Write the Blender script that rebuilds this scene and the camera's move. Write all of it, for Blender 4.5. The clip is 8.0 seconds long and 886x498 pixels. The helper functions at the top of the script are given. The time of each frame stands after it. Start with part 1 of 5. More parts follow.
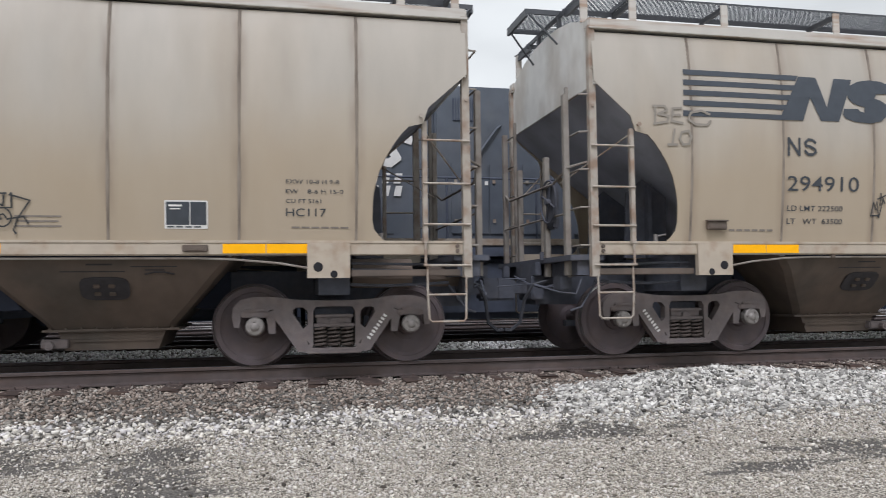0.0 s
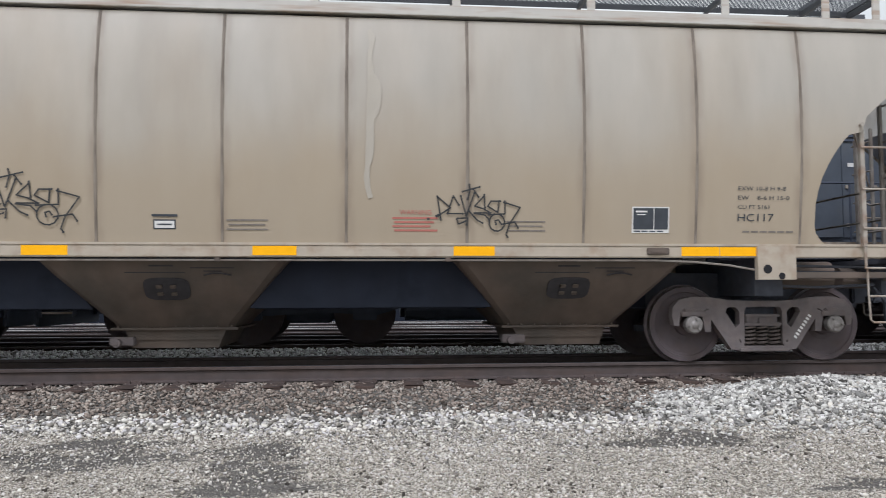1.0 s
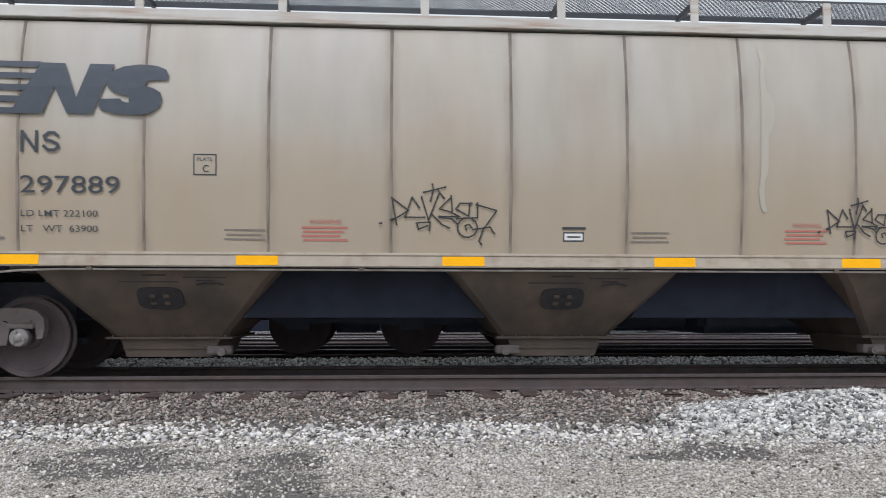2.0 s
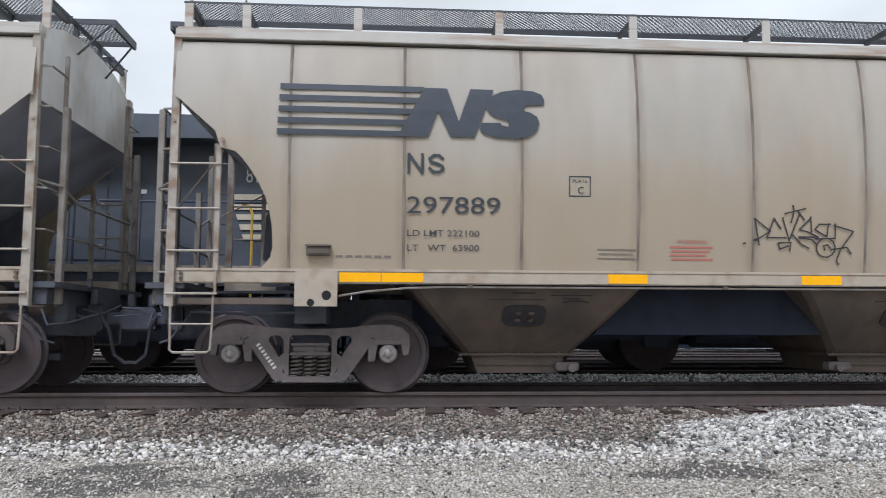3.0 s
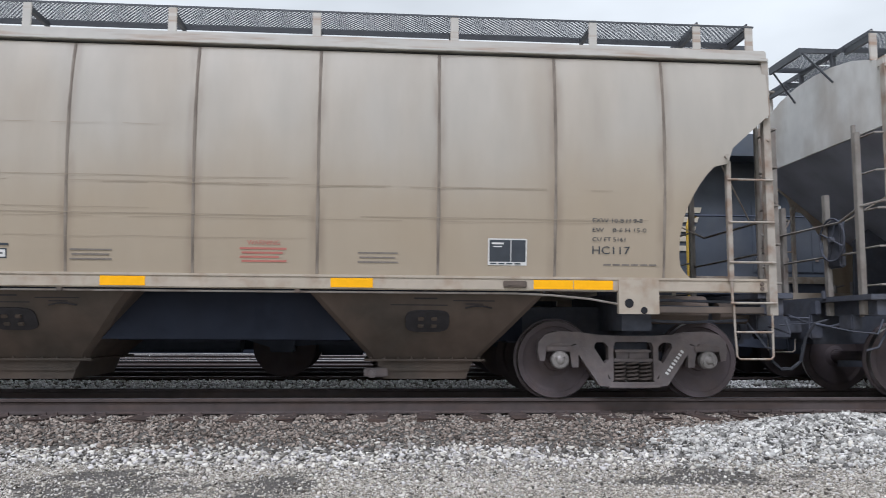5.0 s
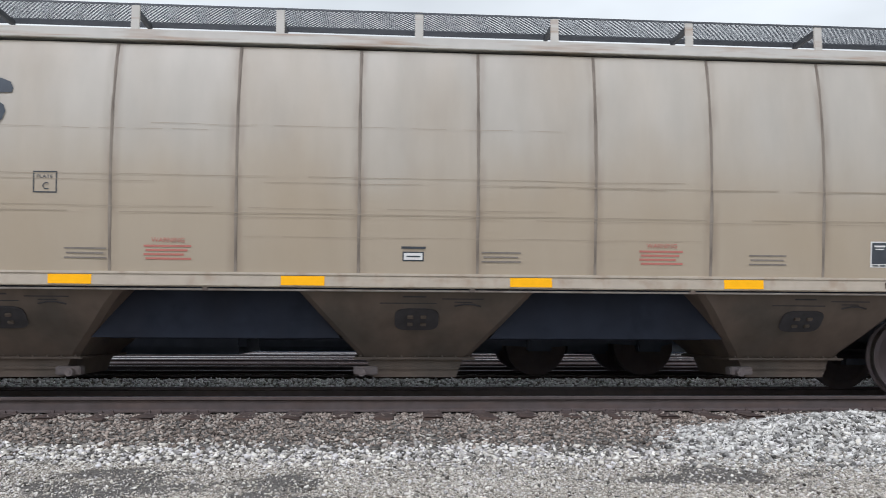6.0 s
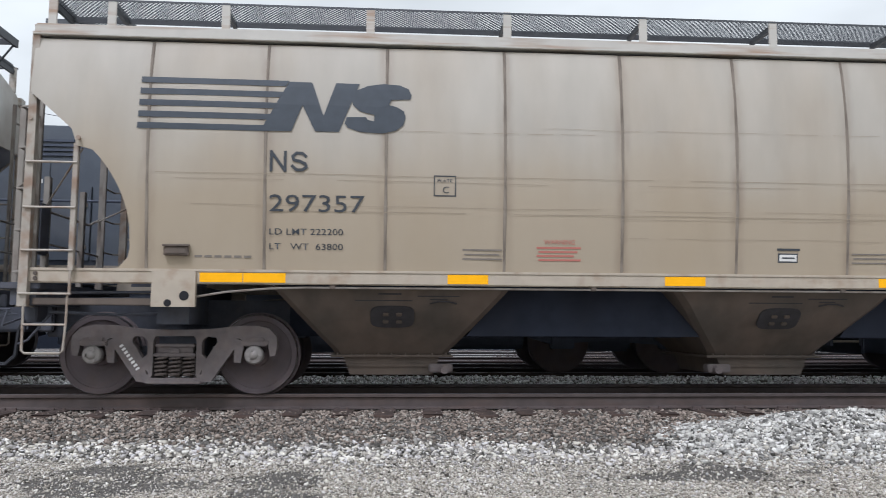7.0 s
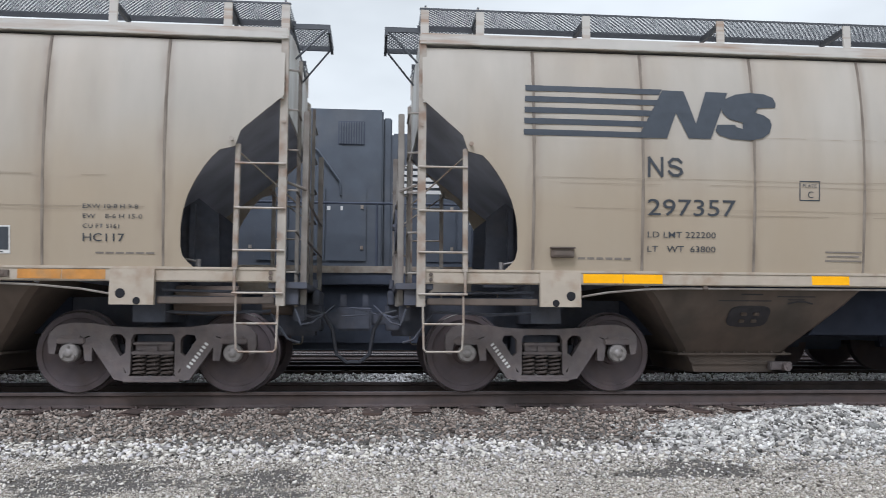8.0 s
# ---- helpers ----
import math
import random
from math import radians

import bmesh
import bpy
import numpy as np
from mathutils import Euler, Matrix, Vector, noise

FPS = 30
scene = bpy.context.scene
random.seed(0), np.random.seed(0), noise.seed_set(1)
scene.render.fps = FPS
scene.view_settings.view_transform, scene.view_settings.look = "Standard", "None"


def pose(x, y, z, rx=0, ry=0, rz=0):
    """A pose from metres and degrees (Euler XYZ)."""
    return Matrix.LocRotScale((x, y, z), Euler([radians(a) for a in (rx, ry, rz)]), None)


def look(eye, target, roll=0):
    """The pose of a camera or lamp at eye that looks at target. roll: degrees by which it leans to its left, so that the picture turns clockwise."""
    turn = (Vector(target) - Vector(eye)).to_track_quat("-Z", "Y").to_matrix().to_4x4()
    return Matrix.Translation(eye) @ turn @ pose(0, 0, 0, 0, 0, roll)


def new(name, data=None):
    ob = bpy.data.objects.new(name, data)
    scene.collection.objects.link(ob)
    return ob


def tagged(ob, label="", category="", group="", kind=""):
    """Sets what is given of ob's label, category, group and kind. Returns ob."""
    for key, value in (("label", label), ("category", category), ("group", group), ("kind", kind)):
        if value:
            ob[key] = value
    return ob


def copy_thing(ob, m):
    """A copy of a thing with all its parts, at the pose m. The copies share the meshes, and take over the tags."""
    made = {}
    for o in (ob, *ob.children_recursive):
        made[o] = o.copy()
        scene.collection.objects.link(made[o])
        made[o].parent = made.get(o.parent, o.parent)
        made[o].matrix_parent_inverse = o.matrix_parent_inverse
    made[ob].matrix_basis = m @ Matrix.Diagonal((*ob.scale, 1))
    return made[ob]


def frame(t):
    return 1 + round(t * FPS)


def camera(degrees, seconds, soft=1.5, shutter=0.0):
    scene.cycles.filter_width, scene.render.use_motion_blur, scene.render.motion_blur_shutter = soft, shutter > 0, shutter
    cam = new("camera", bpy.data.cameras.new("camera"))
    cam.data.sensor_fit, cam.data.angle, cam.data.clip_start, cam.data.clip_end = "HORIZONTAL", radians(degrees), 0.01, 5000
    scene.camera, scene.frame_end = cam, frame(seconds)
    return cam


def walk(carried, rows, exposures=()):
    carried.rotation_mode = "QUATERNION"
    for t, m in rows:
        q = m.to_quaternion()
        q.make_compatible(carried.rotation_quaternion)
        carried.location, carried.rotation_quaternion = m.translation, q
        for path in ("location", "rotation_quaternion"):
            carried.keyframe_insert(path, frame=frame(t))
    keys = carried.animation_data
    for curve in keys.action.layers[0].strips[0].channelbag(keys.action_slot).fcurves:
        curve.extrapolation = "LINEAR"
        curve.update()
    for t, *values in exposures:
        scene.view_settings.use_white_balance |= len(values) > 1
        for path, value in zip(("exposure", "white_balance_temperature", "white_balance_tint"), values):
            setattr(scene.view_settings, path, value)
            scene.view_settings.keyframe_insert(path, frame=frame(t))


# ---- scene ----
import itertools

cam = camera(58.54, 8.0, soft=.8, shutter=0.10)
EYE_Z = 0.793
# seconds, yaw, pitch, roll of the hand-held camera, which stands in one spot
LOOKS = [(0.0, -12.45, 3.28, .72), (0.5, -8.52, 3.27, .49), (1.0, -5.58, 3.51, .19), (1.75, -4.0, 4.05, .0),
         (2.5, -3.85, 4.76, -.07), (3.0, -4.0, 5.46, -.17), (3.5, -4.34, 5.91, -.23), (4.0, -4.63, 6.07, -.23),
         (4.5, -4.72, 6.03, -.31), (5.0, -4.59, 5.88, -.29), (5.75, -4.25, 5.78, -.27), (6.5, -4.06, 5.7, -.25),
         (7.0, -4.17, 5.58, -.27), (7.5, -4.49, 5.48, -.22), (8.0, -4.98, 5.42, -.23)]
walk(cam, [(t, pose(0, 0, EYE_Z, 90 + p, r, w)) for t, w, p, r in LOOKS], [(0, .55, 5800, 16), (1, .60, 5690, 15), (2.5, .59, 5570, 15), (4.5, .54, 5540, 16), (6.5, .59, 5610, 15), (8, .59, 5550, 15)])

# ---- world and light: bright overcast ----
world = bpy.data.worlds.new("overcast")
scene.world = world
world.use_nodes = True
wn = world.node_tree.nodes
wl = world.node_tree.links
wbg = wn["Background"]
sky = wn.new("ShaderNodeTexSky")
sky.sky_type, sky.sun_disc = "NISHITA", False
sky.sun_elevation, sky.sun_rotation = radians(52), radians(200)
sky.air_density, sky.dust_density, sky.ozone_density = 1.0, 6.0, 1.0
# a closed cloud deck in front of the clear sky: soft grey masses
wtc = wn.new("ShaderNodeTexCoord")
wmap = wn.new("ShaderNodeMapping")
wmap.inputs["Scale"].default_value = (1.2, 1.2, 3.2)
wno = wn.new("ShaderNodeTexNoise")
wno.inputs["Scale"].default_value, wno.inputs["Detail"].default_value = 2.2, 4
wra = wn.new("ShaderNodeValToRGB")
wra.color_ramp.elements[0].position, wra.color_ramp.elements[1].position = 0.30, 0.72
wra.color_ramp.elements[0].color = (6.1, 6.12, 5.45, 1)
wra.color_ramp.elements[1].color = (8.8, 8.8, 7.8, 1)
wmix = wn.new("ShaderNodeMixRGB")
wmix.inputs[0].default_value = 0.95
wl.new(wtc.outputs["Generated"], wmap.inputs["Vector"])
wl.new(wmap.outputs["Vector"], wno.inputs["Vector"])
wl.new(wno.outputs["Fac"], wra.inputs["Fac"])
wl.new(sky.outputs["Color"], wmix.inputs[1])
wl.new(wra.outputs["Color"], wmix.inputs[2])
wl.new(wmix.outputs[0], wbg.inputs["Color"])
wbg.inputs["Strength"].default_value = 0.080
sun_data = bpy.data.lights.new("sun", "SUN")
sun_data.energy, sun_data.angle, sun_data.color = 1.5, radians(18), (1.0, 0.97, 0.93)
sun = new("sun", sun_data)
sun.matrix_world = look((-9, -12, 32), (0, 9, 0))

# ---- materials ----
def mat(name, base, rough=0.6, metal=0.0, var=0.0, scale=8.0, stretch=(1, 1, 1), bump=0.0, bscale=60.0, second=None, sfac=0.5, sscale=2.0,
        srange=(0.45, 0.65), sstretch=(1, 1, 1), coords="Object", spec=0.5, island=0.0, emit=0.0):
    """A surface: base colour with fine grain (var), a second colour in patches or streaks, and a fine relief."""
    m = bpy.data.materials.new(name)
    m.use_nodes = True
    n, l = m.node_tree.nodes, m.node_tree.links
    b = n["Principled BSDF"]
    b.inputs["Roughness"].default_value, b.inputs["Metallic"].default_value = rough, metal
    b.inputs["Specular IOR Level"].default_value = spec
    tc = n.new("ShaderNodeTexCoord")

    def tex(sc, st, det):
        mp = n.new("ShaderNodeMapping")
        mp.inputs["Scale"].default_value = st
        t = n.new("ShaderNodeTexNoise")
        t.inputs["Scale"].default_value, t.inputs["Detail"].default_value = sc, det
        l.new(tc.outputs[coords], mp.inputs["Vector"])
        l.new(mp.outputs["Vector"], t.inputs["Vector"])
        return t

    rgb = n.new("ShaderNodeRGB")
    rgb.outputs[0].default_value = (*base, 1)
    out = rgb.outputs[0]
    if second:
        t = tex(sscale, sstretch, 5)
        mr = n.new("ShaderNodeMapRange")
        mr.inputs["From Min"].default_value, mr.inputs["From Max"].default_value = srange
        mr.inputs["To Max"].default_value = sfac
        l.new(t.outputs["Fac"], mr.inputs["Value"])
        mx = n.new("ShaderNodeMixRGB")
        mx.inputs[2].default_value = (*second, 1)
        l.new(mr.outputs[0], mx.inputs[0])
        l.new(out, mx.inputs[1])
        out = mx.outputs[0]
    if var or island:
        hs = n.new("ShaderNodeHueSaturation")
        add = None
        if var:
            t = tex(scale, stretch, 4)
            mr = n.new("ShaderNodeMapRange")
            mr.inputs["From Min"].default_value, mr.inputs["From Max"].default_value = 0.25, 0.75
            mr.inputs["To Min"].default_value, mr.inputs["To Max"].default_value = 1 - var, 1 + var
            l.new(t.outputs["Fac"], mr.inputs["Value"])
            add = mr.outputs[0]
        if island:
            g = n.new("ShaderNodeNewGeometry")
            mi = n.new("ShaderNodeMapRange")
            mi.inputs["To Min"].default_value, mi.inputs["To Max"].default_value = 1 - island, 1 + island
            l.new(g.outputs["Random Per Island"], mi.inputs["Value"])
            if add:
                mm = n.new("ShaderNodeMath")
                mm.operation = "MULTIPLY"
                l.new(add, mm.inputs[0])
                l.new(mi.outputs[0], mm.inputs[1])
                add = mm.outputs[0]
            else:
                add = mi.outputs[0]
        l.new(add, hs.inputs["Value"])
        l.new(out, hs.inputs["Color"])
        out = hs.outputs[0]
    l.new(out, b.inputs["Base Color"])
    if bump:
        t = tex(bscale, (1, 1, 1), 4)
        bp = n.new("ShaderNodeBump")
        bp.inputs["Strength"].default_value, bp.inputs["Distance"].default_value = bump, 0.01
        l.new(t.outputs["Fac"], bp.inputs["Height"])
        l.new(bp.outputs[0], b.inputs["Normal"])
    if emit:
        l.new(out, b.inputs["Emission Color"])
        b.inputs["Emission Strength"].default_value = emit
    return m


M_BODY = mat("hopper_paint", (0.435, 0.400, 0.345), 0.55, var=0.085, scale=3.0, stretch=(1.0, 1, 0.25), bump=0.14, bscale=5, second=(0.34, 0.27, 0.19), sfac=0.48,
             sscale=1.1, sstretch=(1.0, 1, 0.45), srange=(0.42, 0.75))


def add_low_tint(m, colour, z0, z1, fac):
    """A brown tint, stronger towards the sill, with a ragged edge."""
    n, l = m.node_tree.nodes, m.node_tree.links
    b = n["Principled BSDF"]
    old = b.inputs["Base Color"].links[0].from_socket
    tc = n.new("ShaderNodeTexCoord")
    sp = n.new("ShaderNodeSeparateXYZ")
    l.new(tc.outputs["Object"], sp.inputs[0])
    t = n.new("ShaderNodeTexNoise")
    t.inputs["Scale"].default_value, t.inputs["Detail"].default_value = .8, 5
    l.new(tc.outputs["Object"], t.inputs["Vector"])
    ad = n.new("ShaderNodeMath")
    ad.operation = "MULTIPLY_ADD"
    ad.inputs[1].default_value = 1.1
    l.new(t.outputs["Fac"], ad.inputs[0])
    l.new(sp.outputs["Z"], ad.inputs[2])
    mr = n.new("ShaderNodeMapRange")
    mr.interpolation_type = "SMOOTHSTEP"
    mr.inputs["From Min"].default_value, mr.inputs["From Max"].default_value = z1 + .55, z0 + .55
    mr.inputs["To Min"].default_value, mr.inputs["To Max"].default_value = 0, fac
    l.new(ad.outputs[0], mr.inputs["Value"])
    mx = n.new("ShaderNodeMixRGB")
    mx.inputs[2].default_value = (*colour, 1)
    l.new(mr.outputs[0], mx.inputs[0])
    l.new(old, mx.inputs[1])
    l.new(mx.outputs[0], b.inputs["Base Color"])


def sheet_variation(m, amount):
    n, l = m.node_tree.nodes, m.node_tree.links
    b = n["Principled BSDF"]
    old = b.inputs["Base Color"].links[0].from_socket
    oi = n.new("ShaderNodeObjectInfo")
    mr = n.new("ShaderNodeMapRange")
    mr.inputs["To Min"].default_value, mr.inputs["To Max"].default_value = 1 - amount, 1 + amount
    hs = n.new("ShaderNodeHueSaturation")
    l.new(oi.outputs["Random"], mr.inputs["Value"])
    l.new(mr.outputs[0], hs.inputs["Value"])
    l.new(old, hs.inputs["Color"])
    l.new(hs.outputs[0], b.inputs["Base Color"])


sheet_variation(M_BODY, .035)


def seam_dirt(m, colour, reach, fac):
    """Dirt that has crept out of the weld laps, ragged and heavier in places."""
    n, l = m.node_tree.nodes, m.node_tree.links
    b = n["Principled BSDF"]
    old = b.inputs["Base Color"].links[0].from_socket
    at = n.new("ShaderNodeAttribute")
    at.attribute_name = "seam_gap"
    tc = n.new("ShaderNodeTexCoord")
    mp = n.new("ShaderNodeMapping")
    mp.inputs["Scale"].default_value = (5, 1, 1.3)
    t = n.new("ShaderNodeTexNoise")
    t.inputs["Scale"].default_value, t.inputs["Detail"].default_value = 1.6, 5
    l.new(tc.outputs["Object"], mp.inputs["Vector"])
    l.new(mp.outputs[0], t.inputs["Vector"])
    near = n.new("ShaderNodeMapRange")
    near.interpolation_type = "SMOOTHSTEP"
    near.inputs["From Min"].default_value, near.inputs["From Max"].default_value = reach, 0
    l.new(at.outputs["Fac"], near.inputs["Value"])
    heavy = n.new("ShaderNodeMapRange")
    heavy.inputs["From Min"].default_value, heavy.inputs["From Max"].default_value = .34, .68
    heavy.inputs["To Min"].default_value, heavy.inputs["To Max"].default_value = .15 * fac, fac
    l.new(t.outputs["Fac"], heavy.inputs["Value"])
    mul = n.new("ShaderNodeMath")
    mul.operation = "MULTIPLY"
    l.new(near.outputs[0], mul.inputs[0])
    l.new(heavy.outputs[0], mul.inputs[1])
    mx = n.new("ShaderNodeMixRGB")
    mx.inputs[2].default_value = (*colour, 1)
    l.new(mul.outputs[0], mx.inputs[0])
    l.new(old, mx.inputs[1])
    l.new(mx.outputs[0], b.inputs["Base Color"])


add_low_tint(M_BODY, (.385, .305, .205), 1.95, 3.15, .72)
seam_dirt(M_BODY, (.22, .17, .125), .13, .62)
M_SILL = mat("sill_paint", (0.42, 0.36, 0.285), 0.55, var=0.08, scale=6, second=(0.26, 0.17, 0.10), sfac=0.6, sscale=5, srange=(0.5, 0.75))
M_EAVE = mat("eave_paint", (0.50, 0.475, 0.43), 0.5, var=0.06, scale=5, second=(0.30, 0.17, 0.09), sfac=0.7, sscale=1.3, sstretch=(0.7, 1, 8), srange=(0.5, 0.7))
M_ENDS = mat("end_paint", (0.68, 0.67, 0.64), 0.55, var=0.06, scale=5, second=(0.36, 0.31, 0.25), sfac=0.6, sscale=1.3, sstretch=(1, 1, 0.6))
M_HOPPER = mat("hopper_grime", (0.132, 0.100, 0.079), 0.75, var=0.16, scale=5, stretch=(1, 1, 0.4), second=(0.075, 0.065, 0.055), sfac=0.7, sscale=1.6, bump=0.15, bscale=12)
# grime with the navy shade under the cars mixed into its colour
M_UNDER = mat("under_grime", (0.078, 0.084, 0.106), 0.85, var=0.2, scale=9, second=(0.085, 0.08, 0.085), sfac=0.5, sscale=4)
M_TRUCK = mat("truck_iron", (0.150, 0.129, 0.126), 0.8, var=0.16, scale=10, second=(0.18, 0.143, 0.13), sfac=0.6, sscale=6, bump=0.3, bscale=30)
M_SPRING = mat("spring_iron", (0.10, 0.08, 0.07), 0.7, var=0.15, scale=20)
M_WHEEL = mat("wheel_iron", (0.104, 0.084, 0.088), 0.85, var=0.14, scale=7, second=(0.115, 0.086, 0.08), sfac=0.6, sscale=4)
M_TREAD = mat("polished_tread", (0.50, 0.48, 0.46), 0.32, metal=1.0, var=0.1, scale=30)
M_CAP = mat("bearing_cap", (0.26, 0.24, 0.225), 0.5, metal=0.3, var=0.15, scale=20)
M_STEEL = mat("ladder_steel", (0.37, 0.33, 0.28), 0.5, var=0.12, scale=9, second=(0.22, 0.13, 0.08), sfac=0.75, sscale=5)
M_GRATE = mat("galvanised_grate", (0.085, 0.09, 0.098), 0.55, metal=0.4, var=0.1, scale=10)
M_YELLOW = mat("reflective_yellow", (0.98, 0.47, 0.0), 0.6, spec=.1, var=0.05, scale=12)
M_YELLOWOLD = mat("faded_reflector", (0.50, 0.22, 0.04), 0.6, var=.2, scale=9, second=(.36, .22, .10), sfac=.6, sscale=6)
M_INK = mat("stencil_black", (0.045, 0.052, 0.062), 0.6, var=0.15, scale=12)
M_LOGO = mat("emblem_navy", (0.050, 0.060, 0.075), 0.55, var=0.12, scale=9)
M_RED = mat("stencil_red", (0.46, 0.16, 0.125), 0.6)
M_FAINT = mat("faded_stencil", (0.20, 0.175, 0.15), 0.6, var=.2, scale=20)
M_WHITE = mat("stencil_white", (0.72, 0.71, 0.68), 0.6, var=0.08, scale=10)
M_SPRAY = mat("spray_black", (0.03, 0.032, 0.035), 0.55)
M_SPRAYOLD = mat("faded_spray", (0.26, 0.235, 0.20), 0.6)
M_SCUFF = mat("scuff_brown", (0.31, 0.258, 0.19), 0.6)
M_MARK = mat("pale_run", (0.43, 0.39, 0.325), 0.55)
M_HOLE = mat("open_hole", (0.012, 0.012, 0.015), 0.9)
M_HOSE = mat("rubber", (0.04, 0.042, 0.05), 0.6)
M_RAIL = mat("rusty_rail", (0.098, 0.080, 0.076), 0.85, spec=.2, var=0.18, scale=6, second=(0.112, 0.080, 0.068), sfac=0.6, sscale=4, sstretch=(0.4, 1, 3))
M_SHINE = mat("rail_head", (0.19, 0.185, 0.20), 0.45, metal=1.0, var=0.1, scale=9, stretch=(0.1, 1, 1))
M_POLISH = mat("polished_rail_head", (0.72, 0.72, 0.73), 0.16, metal=1.0)
# pale blue-grey: lifted shade under the overhang is put into this paint
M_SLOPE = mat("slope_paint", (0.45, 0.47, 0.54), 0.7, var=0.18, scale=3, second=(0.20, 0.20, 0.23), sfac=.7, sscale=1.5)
M_POST = mat("dirty_post", (0.25, 0.228, 0.20), 0.65, var=.15, scale=6, second=(0.13, .09, .07), sfac=.6, sscale=4)
# near-black navy: shade between the bays and under the eave put into colour
M_SHADE = mat("floor_sheet", (0.034, 0.040, 0.060), .85, var=.25, scale=4, second=(0.024, .026, .036), spec=.2, sfac=.6, sscale=2)
M_PORT = mat("port_grime", (0.045, 0.042, 0.046), 0.8, var=0.2, scale=12)
M_SEAM = mat("seam_grime", (0.165, 0.135, 0.108), 0.75, var=0.3, scale=3, stretch=(1, 1, .8), second=(0.33, 0.285, 0.23), sfac=.65, sscale=2, sstretch=(3, 3, .8))
M_TIE = mat("tie_wood", (0.055, 0.038, 0.032), 0.9, var=0.25, scale=14, stretch=(6, 1, 1), second=(0.10, 0.065, 0.05), sfac=0.6, sscale=5)
M_LOCO = mat("loco_black", (0.094, 0.109, 0.134), 0.42, var=0.15, scale=3, second=(0.118, 0.125, 0.138), sfac=0.6, sscale=1.6)
# black lifted towards navy: hazy shade under the locomotives is in the colour
M_LOCODK = mat("loco_under", (0.070, 0.082, 0.115), 0.7, var=0.2, scale=5)
M_LOCOTAN = mat("loco_deck_edge", (0.40, 0.35, 0.29), 0.7, var=0.2, scale=8, second=(0.22, 0.15, 0.1), sfac=0.7, sscale=5)
M_CREAM = mat("stripe_cream", (0.64, 0.57, 0.44), 0.6, var=0.1, scale=10)
M_RAILING = mat("handrail_yellow", (0.62, 0.40, 0.05), 0.5, var=0.1, scale=9)
M_GLASS = mat("cab_glass", (0.02, 0.022, 0.025), 0.08)

# ---- building helpers ----
def part(name, bm, material, parent=None, label="", smooth=False):
    me = bpy.data.meshes.new(name)
    bmesh.ops.recalc_face_normals(bm, faces=bm.faces)
    if smooth:
        for f in bm.faces:
            f.smooth = True
        for e in bm.edges:
            if len(e.link_faces) == 2 and e.calc_face_angle(0) > .5:
                e.smooth = False
    bm.to_mesh(me)
    bm.free()
    me.materials.append(material)
    ob = new(name, me)
    ob.parent = parent
    if label:
        tagged(ob, label)
    return ob


def again(ob, parent, m=None):
    """Another piece on the same mesh, at the pose m under parent."""
    o = new(ob.name.split(".")[0], ob.data)
    o.parent = parent
    if m is not None:
        o.matrix_basis = m
    if "label" in ob:
        o["label"] = ob["label"]
    return o


def bx(bm, x0, x1, y0, y1, z0, z1, bevel=0.0):
    vs = [bm.verts.new((x, y, z)) for x in (x0, x1) for y in (y0, y1) for z in (z0, z1)]
    fs = [bm.faces.new([vs[i] for i in q]) for q in ((0, 1, 3, 2), (4, 6, 7, 5), (0, 4, 5, 1), (2, 3, 7, 6), (0, 2, 6, 4), (1, 5, 7, 3))]
    if bevel:
        es = list({e for f in fs for e in f.edges})
        bmesh.ops.bevel(bm, geom=es, offset=bevel, segments=2, affect="EDGES")


def prism(bm, pts, y0, y1):
    """A plate with the outline pts (x, z), from y0 to y1."""
    a = [bm.verts.new((x, y0, z)) for x, z in pts]
    b = [bm.verts.new((x, y1, z)) for x, z in pts]
    bm.faces.new(a)
    bm.faces.new(b[::-1])
    for i in range(len(pts)):
        j = (i + 1) % len(pts)
        bm.faces.new((a[i], b[i], b[j], a[j]))


def rod(bm, p, q, r, seg=8):
    p, q = Vector(p), Vector(q)
    d = (q - p).normalized()
    u = d.orthogonal().normalized()
    w = d.cross(u)
    rings = [[bm.verts.new(c + (u * math.cos(a) + w * math.sin(a)) * r) for a in (2 * math.pi * k / seg for k in range(seg))] for c in (p, q)]
    bm.faces.new(rings[0])
    bm.faces.new(rings[1][::-1])
    for k in range(seg):
        j = (k + 1) % seg
        bm.faces.new((rings[0][k], rings[1][k], rings[1][j], rings[0][j]))


def tube(bm, pts, r, seg=6):
    """A bent pipe through pts."""
    pts = [Vector(p) for p in pts]
    rings, u = [], None
    for i, p in enumerate(pts):
        d = (pts[min(i + 1, len(pts) - 1)] - pts[max(i - 1, 0)]).normalized()
        u = d.orthogonal().normalized() if u is None else (u - d * u.dot(d)).normalized()
        w = d.cross(u)
        rings.append([bm.verts.new(p + (u * math.cos(a) + w * math.sin(a)) * r) for a in (2 * math.pi * k / seg for k in range(seg))])
    for a, b in zip(rings, rings[1:]):
        for k in range(seg):
            j = (k + 1) % seg
            bm.faces.new((a[k], b[k], b[j], a[j]))
    bm.faces.new(rings[0])
    bm.faces.new(rings[-1][::-1])


def lathe(bm, prof, seg=40, caps=True):
    """Turn the profile (radius, y) about the y axis."""
    rings = [[bm.verts.new((r * math.cos(a), y, r * math.sin(a))) for a in (2 * math.pi * k / seg for k in range(seg))] for r, y in prof]
    for a, b in zip(rings, rings[1:]):
        for k in range(seg):
            j = (k + 1) % seg
            bm.faces.new((a[k], b[k], b[j], a[j]))
    if caps:
        bm.faces.new(rings[0])
        bm.faces.new(rings[-1][::-1])


